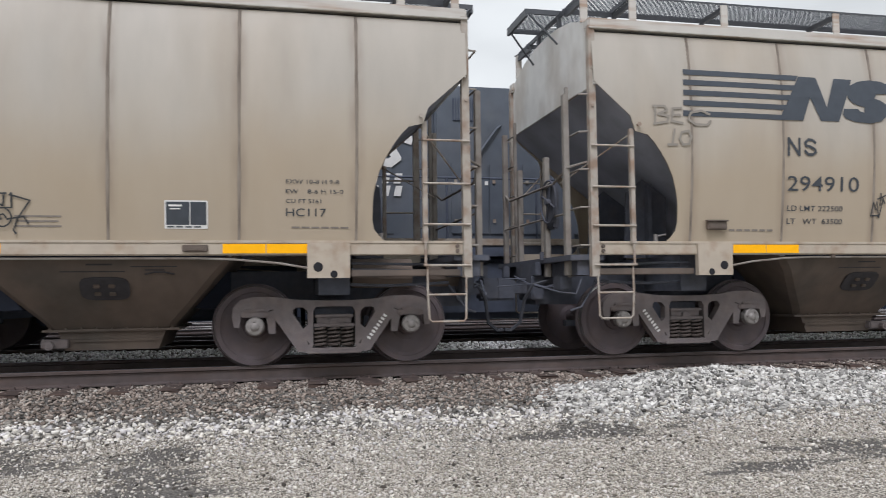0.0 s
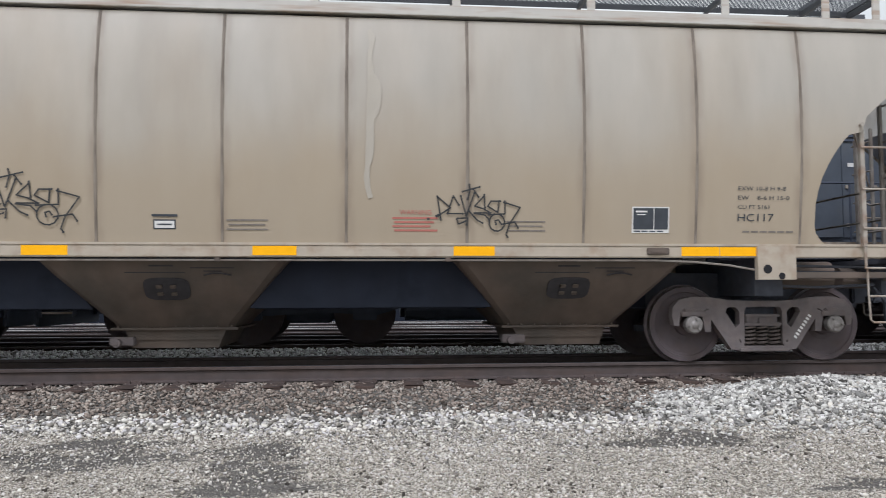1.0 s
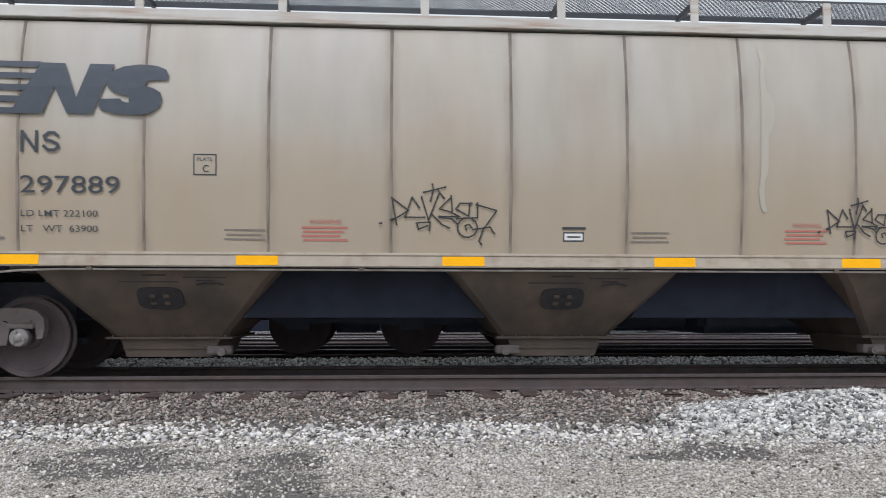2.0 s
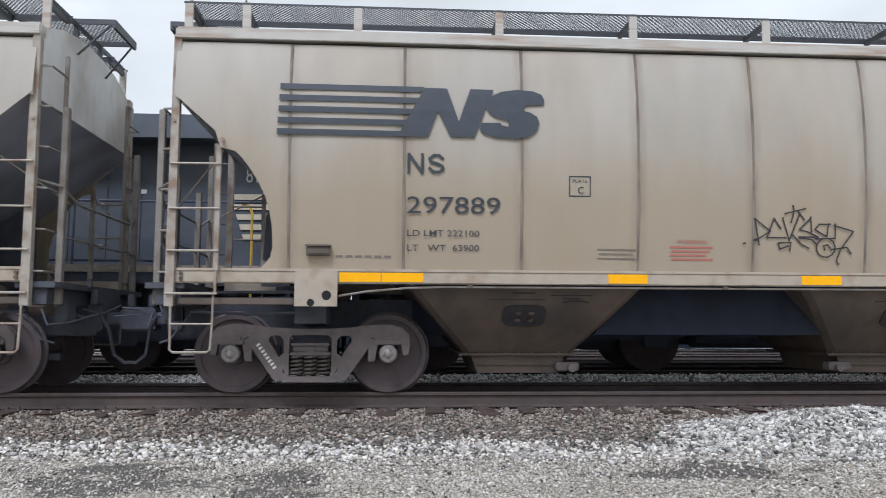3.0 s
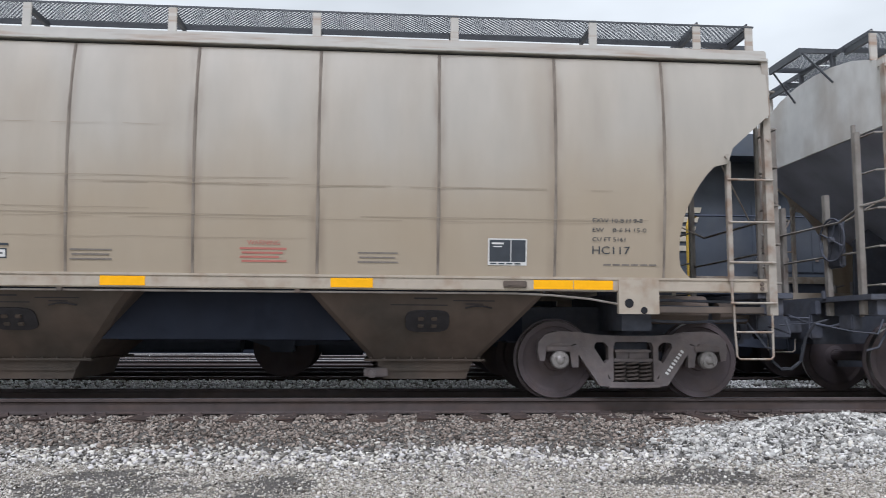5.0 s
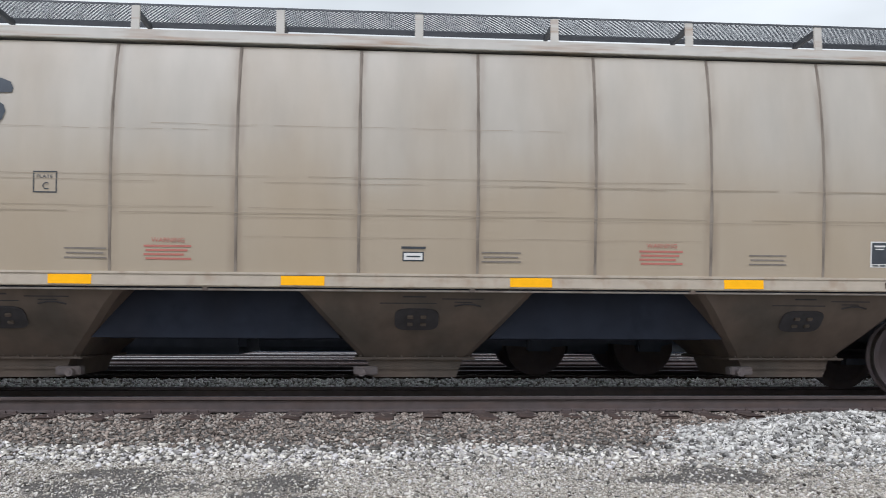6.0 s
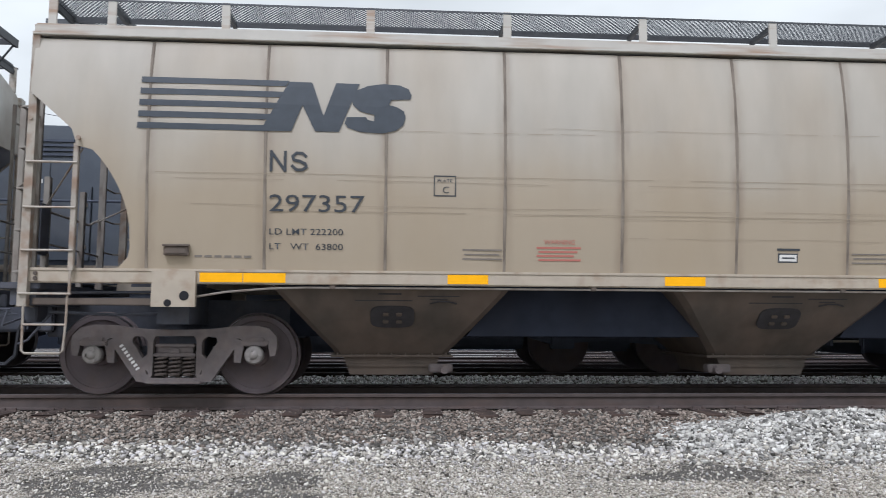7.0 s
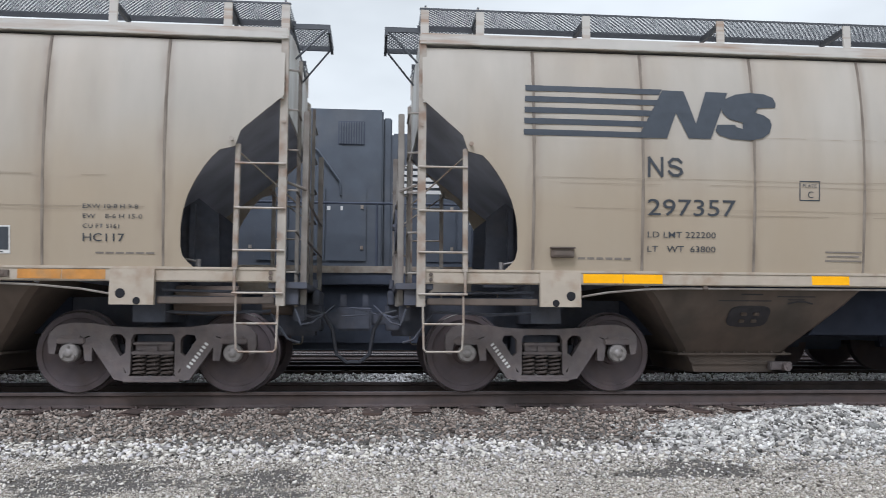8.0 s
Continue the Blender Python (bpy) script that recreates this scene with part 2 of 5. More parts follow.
def interp(x, table):
    return float(np.interp(x, [a for a, _ in table], [b for _, b in table]))


# ---- the hopper car, in its own space: x along the track, rail head at z 0, near side at negative y ----
SIDE = [(1.36, 1.515), (1.7, 1.56), (2.0, 1.595), (2.3, 1.625), (2.6, 1.644), (2.95, 1.65), (3.2, 1.645), (3.4, 1.632), (3.6, 1.612), (3.75, 1.59), (3.86, 1.57), (3.95, 1.55)]
CUT = [(1.36, 7.54), (1.45, 7.44), (1.52, 7.385), (1.62, 7.365), (1.85, 7.37), (2.0, 7.395), (2.16, 7.44), (2.32, 7.515), (2.46, 7.6), (2.58, 7.69), (2.66, 7.77), (2.70, 7.93), (2.88, 7.99), (3.28, 8.44), (3.895, 8.44)]
SEAMS = [-7.19, -5.94, -4.63, -3.31, -1.98, -.655, .655, 1.98, 3.31, 4.63, 5.94, 7.19]
TRUCKS = (-6.985, 6.985)
HALF = 9.2


def wide(z):
    return interp(z, SIDE)


def side_sheet(x0, x1, s, cut=False, puff=0.006):
    """One curved side sheet between two seams, 12 mm thick, a little pillowed."""
    bm = bmesh.new()
    zs = sorted({*[1.36 + 2.535 * k / 18 for k in range(19)], *[z for z, _ in CUT]}) if cut else [1.36 + 2.535 * k / 18 for k in range(19)]
    nx = 8
    lay = bm.verts.layers.float.new("seam_gap")
    outer, inner = [], []
    for z in zs:
        a, b = (x0, x1)
        if cut:
            c = interp(z, CUT)
            a, b = (x0, c) if x0 > 0 else (-c, x1)
        ro, ri = [], []
        for i in range(nx + 1):
            u = i / nx
            x = a + (b - a) * u
            w = wide(z) + puff * (1 - (2 * u - 1) ** 2) + 0.003 * noise.noise((x * 1.3, z * 1.1, s * 3))
            ro.append(bm.verts.new((x, s * w, z)))
            gap = (1 - u if x0 < 0 else u) if cut else min(u, 1 - u)
            ro[-1][lay] = gap * (b - a)
            ri.append(bm.verts.new((x, s * (w - 0.014 - (0 if not cut else 0.004)), z)))
        outer.append(ro)
        inner.append(ri)
    for g, flip in ((outer, False), (inner, True)):
        for r0, r1 in zip(g, g[1:]):
            for i in range(nx):
                bm.faces.new((r0[i], r0[i + 1], r1[i + 1], r1[i]))
    for i in range(nx):
        bm.faces.new((outer[0][i], inner[0][i], inner[0][i + 1], outer[0][i + 1]))
        bm.faces.new((outer[-1][i], outer[-1][i + 1], inner[-1][i + 1], inner[-1][i]))
    for k in range(len(zs) - 1):
        for i in (0, nx):
            bm.faces.new((outer[k][i], outer[k + 1][i], inner[k + 1][i], inner[k][i]))
    return bm


def seam_strip(s):
    """The dirty welded lap between two sheets."""
    bm = bmesh.new()
    n = 18
    rows = []
    for k in range(n + 1):
        z = 1.37 + 2.52 * k / n
        w = wide(z)
        j = 0.004 * noise.noise((z * 3, 1, s))
        g = 1 + .35 * noise.noise((z * 2.2, 7, s))
        rows.append([bm.verts.new((x * g + j, s * (w + h), z)) for x, h in ((-.020, -.003), (-.010, .008), (.009, .009), (.020, -.003))])
    for a, b in zip(rows, rows[1:]):
        for i in range(3):
            bm.faces.new((a[i], a[i + 1], b[i + 1], b[i]))
    return bm


def grate(x0, x1, y0, y1, z, cell=(0.052, 0.058), w=0.0105):
    """Expanded metal: zigzag strands with a little depth."""
    bm = bmesh.new()
    nx, ny = max(1, round((x1 - x0) / cell[0])), max(1, round((y1 - y0) / cell[1]))
    cx, cy = (x1 - x0) / nx, (y1 - y0) / ny
    for j in range(ny):
        for i in range(nx):
            xa, ya = x0 + i * cx, y0 + j * cy
            for (ax, ay), (bx_, by) in (((0, .5), (.5, 1)), ((.5, 1), (1, .5)), ((1, .5), (.5, 0)), ((.5, 0), (0, .5))):
                p, q = Vector((xa + ax * cx, ya + ay * cy, z)), Vector((xa + bx_ * cx, ya + by * cy, z))
                u = Vector((0, 0, w))
                vs = [bm.verts.new(v) for v in (p, q, q + u, p + u)]
                bm.faces.new(vs)
    return bm


def letters(name, text, size, x, z, material, parent, s=-1, right=None, stretch=1.0, lift=0.007, label=""):
    """Stencilled words laid on the curved side; x, z: lower left corner, size: height of the capitals."""
    cu = bpy.data.curves.new("t", "FONT")
    cu.body, cu.size = text, size / 0.70
    cu.offset = 0.002 * size
    cu.resolution_u = 3
    tmp = new("t", cu)
    me = bpy.data.meshes.new_from_object(tmp)
    bpy.data.objects.remove(tmp)
    co = np.array([v.co[:] for v in me.vertices])
    if right is not None:
        stretch = (right - x) / (co[:, 0].max() - co[:, 0].min())
    for v in me.vertices:
        px, pz = v.co.x - (co[:, 0].min() if right is not None else 0), v.co.y
        v.co = (x + px * stretch, s * (wide(z + pz) + lift + 0.006), z + pz)
    me.materials.append(material)
    ob = new(name, me)
    ob.parent = parent
    if label:
        tagged(ob, label)
    return ob


def on_side(name, polys, material, parent, s=-1, lift=0.010, label=""):
    """Flat painted shapes, outlines (x, z), laid on the curved side in thin rows."""
    bm = bmesh.new()
    for pts in polys:
        vs = [bm.verts.new((x, 0, z)) for x, z in pts]
        bm.faces.new(vs)
    bmesh.ops.triangulate(bm, faces=[f for f in bm.faces if len(f.verts) > 4])
    z0, z1 = min(v.co.z for v in bm.verts), max(v.co.z for v in bm.verts)
    k = z0 + 0.05
    while k < z1:
        bmesh.ops.bisect_plane(bm, geom=bm.verts[:] + bm.edges[:] + bm.faces[:], plane_co=(0, 0, k), plane_no=(0, 0, 1))
        k += 0.05
    for v in bm.verts:
        v.co.y = s * (wide(v.co.z) + lift)
    return part(name, bm, material, parent, label)


def bar(x0, x1, z0, z1):
    return [(x0, z0), (x1, z0), (x1, z1), (x0, z1)]


def stroke(pts, w):
    """A painted line of width w along pts (x, z)."""
    out = []
    for (ax, az), (bx_, bz) in zip(pts, pts[1:]):
        d = Vector((bx_ - ax, bz - az))
        if d.length < 1e-6:
            continue
        n = Vector((-d.y, d.x)).normalized() * w / 2
        e = d.normalized() * w * 0.3
        out.append([(ax - n.x - e.x, az - n.y - e.y), (bx_ - n.x + e.x, bz - n.y + e.y), (bx_ + n.x + e.x, bz + n.y + e.y), (ax + n.x - e.x, az + n.y - e.y)])
    return out


def ribbon(pts, w):
    """One painted band of width w along a nearly straight line of pts (x, z)."""
    edge = []
    for i, p in enumerate(pts):
        d = (Vector(pts[min(i + 1, len(pts) - 1)]) - Vector(pts[max(i - 1, 0)])).normalized() * w / 2
        edge.append(((p[0] - d.y, p[1] + d.x), (p[0] + d.y, p[1] - d.x)))
    return [[a for a, _ in edge] + [b for _, b in edge[::-1]]]


def wheel(s):
    bm = bmesh.new()
    lathe(bm, [(.10, s * .86), (.13, s * .84), (.14, s * .79), (.20, s * .775), (.35, s * .79), (.385, s * .80), (.392, s * .815), (.452, s * .815), (.457, s * .80),
               (.460, s * .74), (.487, s * .715), (.487, s * .69), (.40, s * .69), (.36, s * .73), (.15, s * .71), (.10, s * .68)], 56)
    return bm


def make_wheelset(parent):
    hub = new("wheelset")
    hub.parent = parent
    bm = bmesh.new()
    rod(bm, (0, -1.02, 0), (0, 1.02, 0), 0.085, 16)
    part("axle", bm, M_WHEEL, hub)
    for s in (-1, 1):
        part("wheel", wheel(s), M_WHEEL, hub, "rust-brown steel wheel")
        bm = bmesh.new()
        lathe(bm, [(.4535, s * .8165), (.4605, s * .803), (.4635, s * .775), (.4625, s * .745), (.4615, s * .74)], 64, False)
        part("tread", bm, M_TREAD, hub, "polished steel wheel tread", smooth=True)
        bm = bmesh.new()
        lathe(bm, [(.105, s * 1.0), (.105, s * 1.085), (.09, s * 1.10), (.055, s * 1.105), (.03, s * 1.12), (.005, s * 1.125)], 24)
        for k in range(3):
            a = k * 2.094
            rod(bm, (.07 * math.cos(a), s * 1.09, .07 * math.sin(a)), (.07 * math.cos(a), s * 1.125, .07 * math.sin(a)), .016, 6)
        part("bearing_cap", bm, M_CAP, hub, "grey bearing end cap with three bolts")
    return hub


def sideframe(s):
    """Cast truck side, seen from the side: bowed top chord, two triangular windows, spring opening."""
    bm = bmesh.new()
    y0, y1 = s * 0.91, s * 1.03

    def both(pts):
        prism(bm, pts, y0, y1)
        prism(bm, [(-x, z) for x, z in pts][::-1], y0, y1)

    both([(0, .67), (.58, .66), (.72, .64), (.78, .60), (1.0, .60), (1.05, .56), (1.14, .56), (1.13, .67), (1.05, .755), (.90, .79), (.66, .785), (.45, .755), (.25, .742), (0, .74)])
    both([(1.04, .565), (1.06, .44), (1.12, .45), (1.14, .56)])                             # outer pedestal horn
    both([(.60, .66), (.60, .56), (.66, .52), (.66, .37), (.735, .37), (.755, .50), (.78, .61)])
    both([(.49, .665), (.47, .60), (.335, .39), (.30, .24), (.25, .23), (.25, .14), (.41, .16), (.68, .55), (.69, .665)])   # diagonal
    both([(.24, .68), (.24, .22), (.27, .22), (.37, .40), (.30, .43), (.30, .68)])         # column
    both([(0, .14), (.30, .14), (.34, .17), (.28, .20), (0, .20)])                          # spring seat
    both([(.29, .69), (.29, .585), (.315, .63), (.37, .675)])                               # rounded window corners
    both([(.42, .68), (.46, .645), (.475, .59), (.52, .60), (.52, .68)])
    both([(.29, .47), (.29, .36), (.38, .40), (.345, .425)])
    both([(.17, .69), (.22, .655), (.245, .60), (.26, .69)])
    bx(bm, -.31, .31, s * .86, s * 1.06, .132, .168, .008)
    return bm


def spring(s):
    bm = bmesh.new()
    pts = []
    for k in range(5 * 10 + 1):
        a = k * 2 * math.pi / 10
        pts.append((.066 * math.cos(a), s * .97 + .066 * math.sin(a), .205 + .225 * k / 50))
    tube(bm, pts, .0145, 5)
    return bm


def make_truck(parent, tx):
    for s in (-1, 1):
        o = part("sideframe", sideframe(s), M_TRUCK, parent, "cast iron truck sideframe, rust-brown")
        o.location.x = tx
        for cx in (-.155, 0, .155):
            o = part("coil_spring", spring(s), M_SPRING, parent)
            o.location.x = tx + cx
        for sx in (-1, 1):
            bm = bmesh.new()
            bx(bm, -.15, .15, s * .94, s * 1.06, .555, .625, .012)
            bx(bm, -.115, .115, s * .95, s * 1.07, .615, .65, .012)
            o = part("bearing_adapter", bm, M_TRUCK, parent)
            o.location.x = tx + sx * .889
        bm = bmesh.new()
        bx(bm, -.235, .235, s * .86, s * 1.03, .435, .475, .008)
        bx(bm, -.20, .20, s * .80, s * .99, .475, .58, .008)
        bx(bm, -.05, .05, s * .80, s * 1.02, .47, .535, .008)
        bx(bm, -.22, .22, s * .86, s * 1.02, .545, .575, .006)
        o = part("bolster_end", bm, M_TRUCK, parent)
        o.location.x = tx
    bm = bmesh.new()
    bx(bm, -.22, .22, -.86, .86, .40, .66)
    bx(bm, -1.25, 1.25, -.06, .06, .34, .42)
    for sx in (-1, 1):
        bx(bm, sx * .37 - .05, sx * .37 + .05, -.80, .80, .32, .42)
        bx(bm, sx * .40 - .03, sx * .40 + .03, -.80, -.68, .25, .55)
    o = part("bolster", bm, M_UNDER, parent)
    o.location.x = tx


def hopper_bay(parent, cx, side):
    """A discharge hopper drawn in on all four sides to its gate; side: the end of the gate that carries its crank."""
    bm = bmesh.new()
    levels = [(1.28, 1.385, 1.42), (1.05, 1.18, 1.30), (.75, .915, 1.02), (.52, .70, .80), (.45, .66, .74)]
    rings = []
    for z, hx, hy in levels:
        c = .07
        ring = []
        for sx, sy in ((-1, -1), (1, -1), (1, 1), (-1, 1)):
            ends = [(hx - c, hy), (hx, hy - c)] if sx * sy > 0 else [(hx, hy - c), (hx - c, hy)]
            for px, py in (ends[::-1]):
                ring.append(bm.verts.new((cx + sx * px, sy * py, z)))
        rings.append(ring)
    for a, b in zip(rings, rings[1:]):
        for i in range(8):
            j = (i + 1) % 8
            bm.faces.new((a[i], a[j], b[j], b[i]))
    bm.faces.new(rings[0])
    bm.faces.new(rings[-1][::-1])
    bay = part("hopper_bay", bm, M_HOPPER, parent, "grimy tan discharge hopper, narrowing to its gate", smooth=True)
    bm = bmesh.new()
    bx(bm, cx - .72, cx + .72, -.80, .80, .428, .456, .006)
    for k in range(9):
        rod(bm, (cx - .64 + k * .16, -.77, .456), (cx - .64 + k * .16, -.77, .478), .014, 6)
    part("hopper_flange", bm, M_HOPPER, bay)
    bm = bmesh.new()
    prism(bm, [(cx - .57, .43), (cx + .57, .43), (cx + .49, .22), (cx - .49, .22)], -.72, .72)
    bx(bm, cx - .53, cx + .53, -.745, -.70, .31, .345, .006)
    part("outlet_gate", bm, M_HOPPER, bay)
    bm = bmesh.new()
    bx(bm, min(cx + side * .44, cx + side * .72), max(cx + side * .44, cx + side * .72), -.82, -.66, .25, .35, .012)
    rod(bm, (cx + side * .62, -.90, .285), (cx + side * .62, -.66, .285), .048, 10)
    rod(bm, (cx + side * .62, -.91, .285), (cx + side * .62, -.89, .285), .022, 6)
    part("gate_crank", bm, M_TRUCK, bay, "rusty gate crank with a square socket")
    # the wall of the bay leans in towards the gate
    lean = math.atan2(1.30 - 1.02, .30)
    up = Matrix.Translation((cx, -1.165, .905)) @ Matrix.Rotation(lean, 4, "X")
    bm = bmesh.new()
    prism(bm, [(.25 * math.copysign(abs(math.cos(a)) ** .5, math.cos(a)), .16 * math.copysign(abs(math.sin(a)) ** .5, math.sin(a))) for a in (math.pi * (k + .5) / 12 for k in range(24))], -.02, -.002)
    o = part("inspection_port", bm, M_PORT, bay, "dark rounded cover plate with four studs")
    o.matrix_basis = up
    for k in range(4):
        x, z = .075 * (-1 if k % 2 else 1), .055 * (-1 if k > 1 else 1)
        bm = bmesh.new()
        bx(bm, x - .032, x + .032, -.05, -.02, z - .02, z + .02, .006)
        part("stud", bm, M_HOPPER, o)
    for k, (x0, x1, z, h) in enumerate(((-.42, .22, 1.07, .012), (-.16, .10, 1.14, .018), (.28, .75, 1.12, .012), (.42, .62, 1.085, .012))):
        bm = bmesh.new()
        y = -(1.30 + (z - 1.05) * .12 / .23) - .004
        bm.faces.new([bm.verts.new(v) for v in ((cx + x0, y, z), (cx + x1, y, z), (cx + x1, y - h * .52, z + h), (cx + x0, y - h * .52, z + h))])
        part("stencil_line", bm, M_PORT, bay)
    bm = bmesh.new()
    tube(bm, [(cx + .42 + .1 * k, -1.315 - (.02 if 0 < k < 3 else 0), 1.045 + (.022 if 0 < k < 3 else 0)) for k in range(4)], .009, 5)
    part("grab_iron", bm, M_PORT, bay)
    return bay


def end_gear(parent, e):
    """Slope sheet, end sheet, posts, ladders, platforms and coupler of one end; e: -1 or 1 along x."""
    # end sheet under the roof
    bm = bmesh.new()
    zs = [3.25, 3.4, 3.6, 3.75, 3.95]
    out = [(-wide(z) + .01, z) for z in zs] + [(-1.35, 4.09), (-.9, 4.23), (-.45, 4.30), (0, 4.32)]
    out += [(-y, z) for y, z in out[-2::-1]]
    a = [bm.verts.new((e * 8.43, y, z)) for y, z in out]
    b = [bm.verts.new((e * 8.40, y, z)) for y, z in out]
    bm.faces.new(a)
    bm.faces.new(b[::-1])
    for i in range(len(out)):
        j = (i + 1) % len(out)
        bm.faces.new((a[i], a[j], b[j], b[i]))
    part("end_sheet", bm, M_ENDS, parent, "pale streaked end sheet under the roof")
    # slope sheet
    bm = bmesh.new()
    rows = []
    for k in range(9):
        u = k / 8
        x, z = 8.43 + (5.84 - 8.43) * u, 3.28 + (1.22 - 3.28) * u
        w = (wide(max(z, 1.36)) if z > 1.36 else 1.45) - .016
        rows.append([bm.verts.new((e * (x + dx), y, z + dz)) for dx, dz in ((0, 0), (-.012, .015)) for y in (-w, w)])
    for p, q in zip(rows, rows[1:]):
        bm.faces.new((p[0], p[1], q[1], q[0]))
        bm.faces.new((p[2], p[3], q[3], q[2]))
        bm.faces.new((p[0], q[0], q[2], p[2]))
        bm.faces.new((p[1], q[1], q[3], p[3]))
    part("slope_sheet", bm, M_SLOPE, parent, "blue-grey sloping end floor of the hopper body")
    for s in (-1, 1):
        bm = bmesh.new()
        prism(bm, [(e * 8.395, .98), (e * 8.49, .98), (e * 8.475, 3.97), (e * 8.395, 3.97)], s * 1.50, s * 1.585)
        for z in (1.57, 2.04, 2.53, 3.0, 3.45):
            rod(bm, (e * 8.44, s * 1.58, z), (e * 8.44, s * 1.60, z), .018, 6)
        post = part("corner_post", bm, M_STEEL, parent, "pale steel corner post of the ladder")
        lad = new("ladder")
        lad.parent = parent
        bm = bmesh.new()
        bx(bm, e * 7.955 - .028, e * 7.955 + .028, s * 1.54, s * 1.60, 1.36, 2.74, .006)
        part("stile", bm, M_STEEL, lad)
        bm = bmesh.new()
        rod(bm, (e * 7.955, s * 1.59, 1.36), (e * 7.955, s * 1.59, 1.12), .016)
        part("stile", bm, M_STEEL, lad)
        for z in (2.525, 2.035, 1.575, 1.115):
            bm = bmesh.new()
            rod(bm, (e * 7.93, s * 1.605, z), (e * 8.47, s * 1.605, z), .013)
            part("rung", bm, M_STEEL, lad)
        bm = bmesh.new()
        tube(bm, [(e * 7.975, s * 1.58, 1.12), (e * 7.975, s * 1.59, .80), (e * 7.99, s * 1.59, .52), (e * 8.02, s * 1.59, .49), (e * 8.38, s * 1.59, .49), (e * 8.41, s * 1.59, .52), (e * 8.42, s * 1.58, 1.0)], .013)
        rod(bm, (e * 7.975, s * 1.59, .79), (e * 8.415, s * 1.59, .79), .012)
        part("stirrup_step", bm, M_STEEL, lad, "bent rod stirrup below the sill")
        # ladder on the end face
        bm = bmesh.new()
        bx(bm, e * 8.56 - .022, e * 8.56 + .022, s * 1.03, s * 1.075, .98, 3.86 if e > 0 else 3.35, .006)
        part("end_stile", bm, M_POST, lad)
        for k, z in enumerate((1.35, 1.8, 2.25, 2.7, 3.15, 3.6)[:6 if e > 0 else 5]):
            bm = bmesh.new()
            tube(bm, [(e * 8.47, s * 1.52, z), (e * 8.58, s * 1.5, z), (e * 8.58, s * 1.06, z), (e * 8.55, s * 1.05, z)], .013)
            part("end_rung", bm, M_POST, lad)
        bm = bmesh.new()
        rod(bm, (e * 7.90, s * 1.60, 2.775), (e * 7.90, s * 1.69, 2.775), .016, 8)
        rod(bm, (e * 7.90, s * 1.685, 2.775), (e * 7.90, s * 1.70, 2.775), .026, 8)
        part("corner_stud", bm, M_STEEL, parent)
        bm = bmesh.new()
        rod(bm, (e * 7.92, s * 1.50, 2.70), (e * 8.56, s * .80, 2.18), .010, 6)
        part("brace_rod", bm, M_STEEL, parent)
        bm = bmesh.new()
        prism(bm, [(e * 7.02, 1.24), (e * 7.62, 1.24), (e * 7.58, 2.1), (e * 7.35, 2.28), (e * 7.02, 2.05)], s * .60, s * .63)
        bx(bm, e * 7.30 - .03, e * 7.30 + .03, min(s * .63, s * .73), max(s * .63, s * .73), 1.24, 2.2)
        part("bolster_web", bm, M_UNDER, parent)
        bm = bmesh.new()
        rod(bm, (e * 7.50, s * 1.25, 1.38), (e * 7.50, s * 1.25, 1.50), .028, 8)
        rod(bm, (e * 7.50, s * 1.25, 1.47), (e * 7.36, s * 1.25, 1.50), .014, 8)
        part("retainer_valve", bm, M_CAP, parent, "small pale valve on the sill")
        bm = bmesh.new()
        bx(bm, e * 7.22 - .02, e * 7.22 + .02, min(s * 1.2, s * 1.3), max(s * 1.2, s * 1.3), 1.38, 1.56, .006)
        part("valve_bracket", bm, M_CAP, parent)
        for zz in (1.06, 1.13):
            bm = bmesh.new()
            rod(bm, (e * 7.15, s * 1.38, zz + .02), (e * 8.3, s * 1.36, zz), .016, 6)
            part("air_pipe", bm, M_UNDER, parent)
        # jacking bracket and lower bar
        bm = bmesh.new()
        prism(bm, [(e * 6.655, .985), (e * 7.115, .985), (e * 7.115, 1.365), (e * 6.655, 1.365)], s * 1.50, s * 1.575)
        br = part("jacking_bracket", bm, M_SILL, parent, "tan steel jacking bracket with a round hole")
        # flat near-black discs painted in for the darkness inside the holes
        bm = bmesh.new()
        lathe(bm, [(.052, s * .003), (.045, s * .006), (.01, s * .006)], 16)
        o = part("hole", bm, M_HOLE, br)
        o.location = (e * 6.77, s * 1.575, 1.105)
        bm = bmesh.new()
        lathe(bm, [(.04, s * .003), (.036, s * .006), (.01, s * .006)], 16)
        o = part("hole", bm, M_HOLE, br)
        o.location = (e * 6.94, s * 1.574, 1.026)
        # dark hopper colour on this bar carries the shadow it sits in
        bm = bmesh.new()
        bx(bm, e * 7.75 - .62, e * 7.75 + .62, s * 1.42, s * 1.50, 1.0, 1.075, .008)
        part("lower_bar", bm, M_HOPPER, parent)
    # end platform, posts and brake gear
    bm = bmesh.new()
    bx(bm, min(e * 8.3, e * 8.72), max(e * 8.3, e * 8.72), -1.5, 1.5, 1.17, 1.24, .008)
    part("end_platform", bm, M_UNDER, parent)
    for y in ((-1.25, -.55, .55, 1.25) if e < 0 else (-1.25, 1.25)):
        bm = bmesh.new()
        bx(bm, e * 8.66 - .035, e * 8.66 + .035, y - .04, y + .04, 1.0, 3.2 if abs(y) > 1 else 2.55, .006)
        part("end_post", bm, M_POST, parent)
    bm = bmesh.new()
    tube(bm, [(e * 8.45, -1.5, 2.35), (e * 8.66, -1.3, 2.3), (e * 8.70, -.9, 2.15), (e * 8.70, .9, 2.15), (e * 8.66, 1.3, 2.3)], .016)
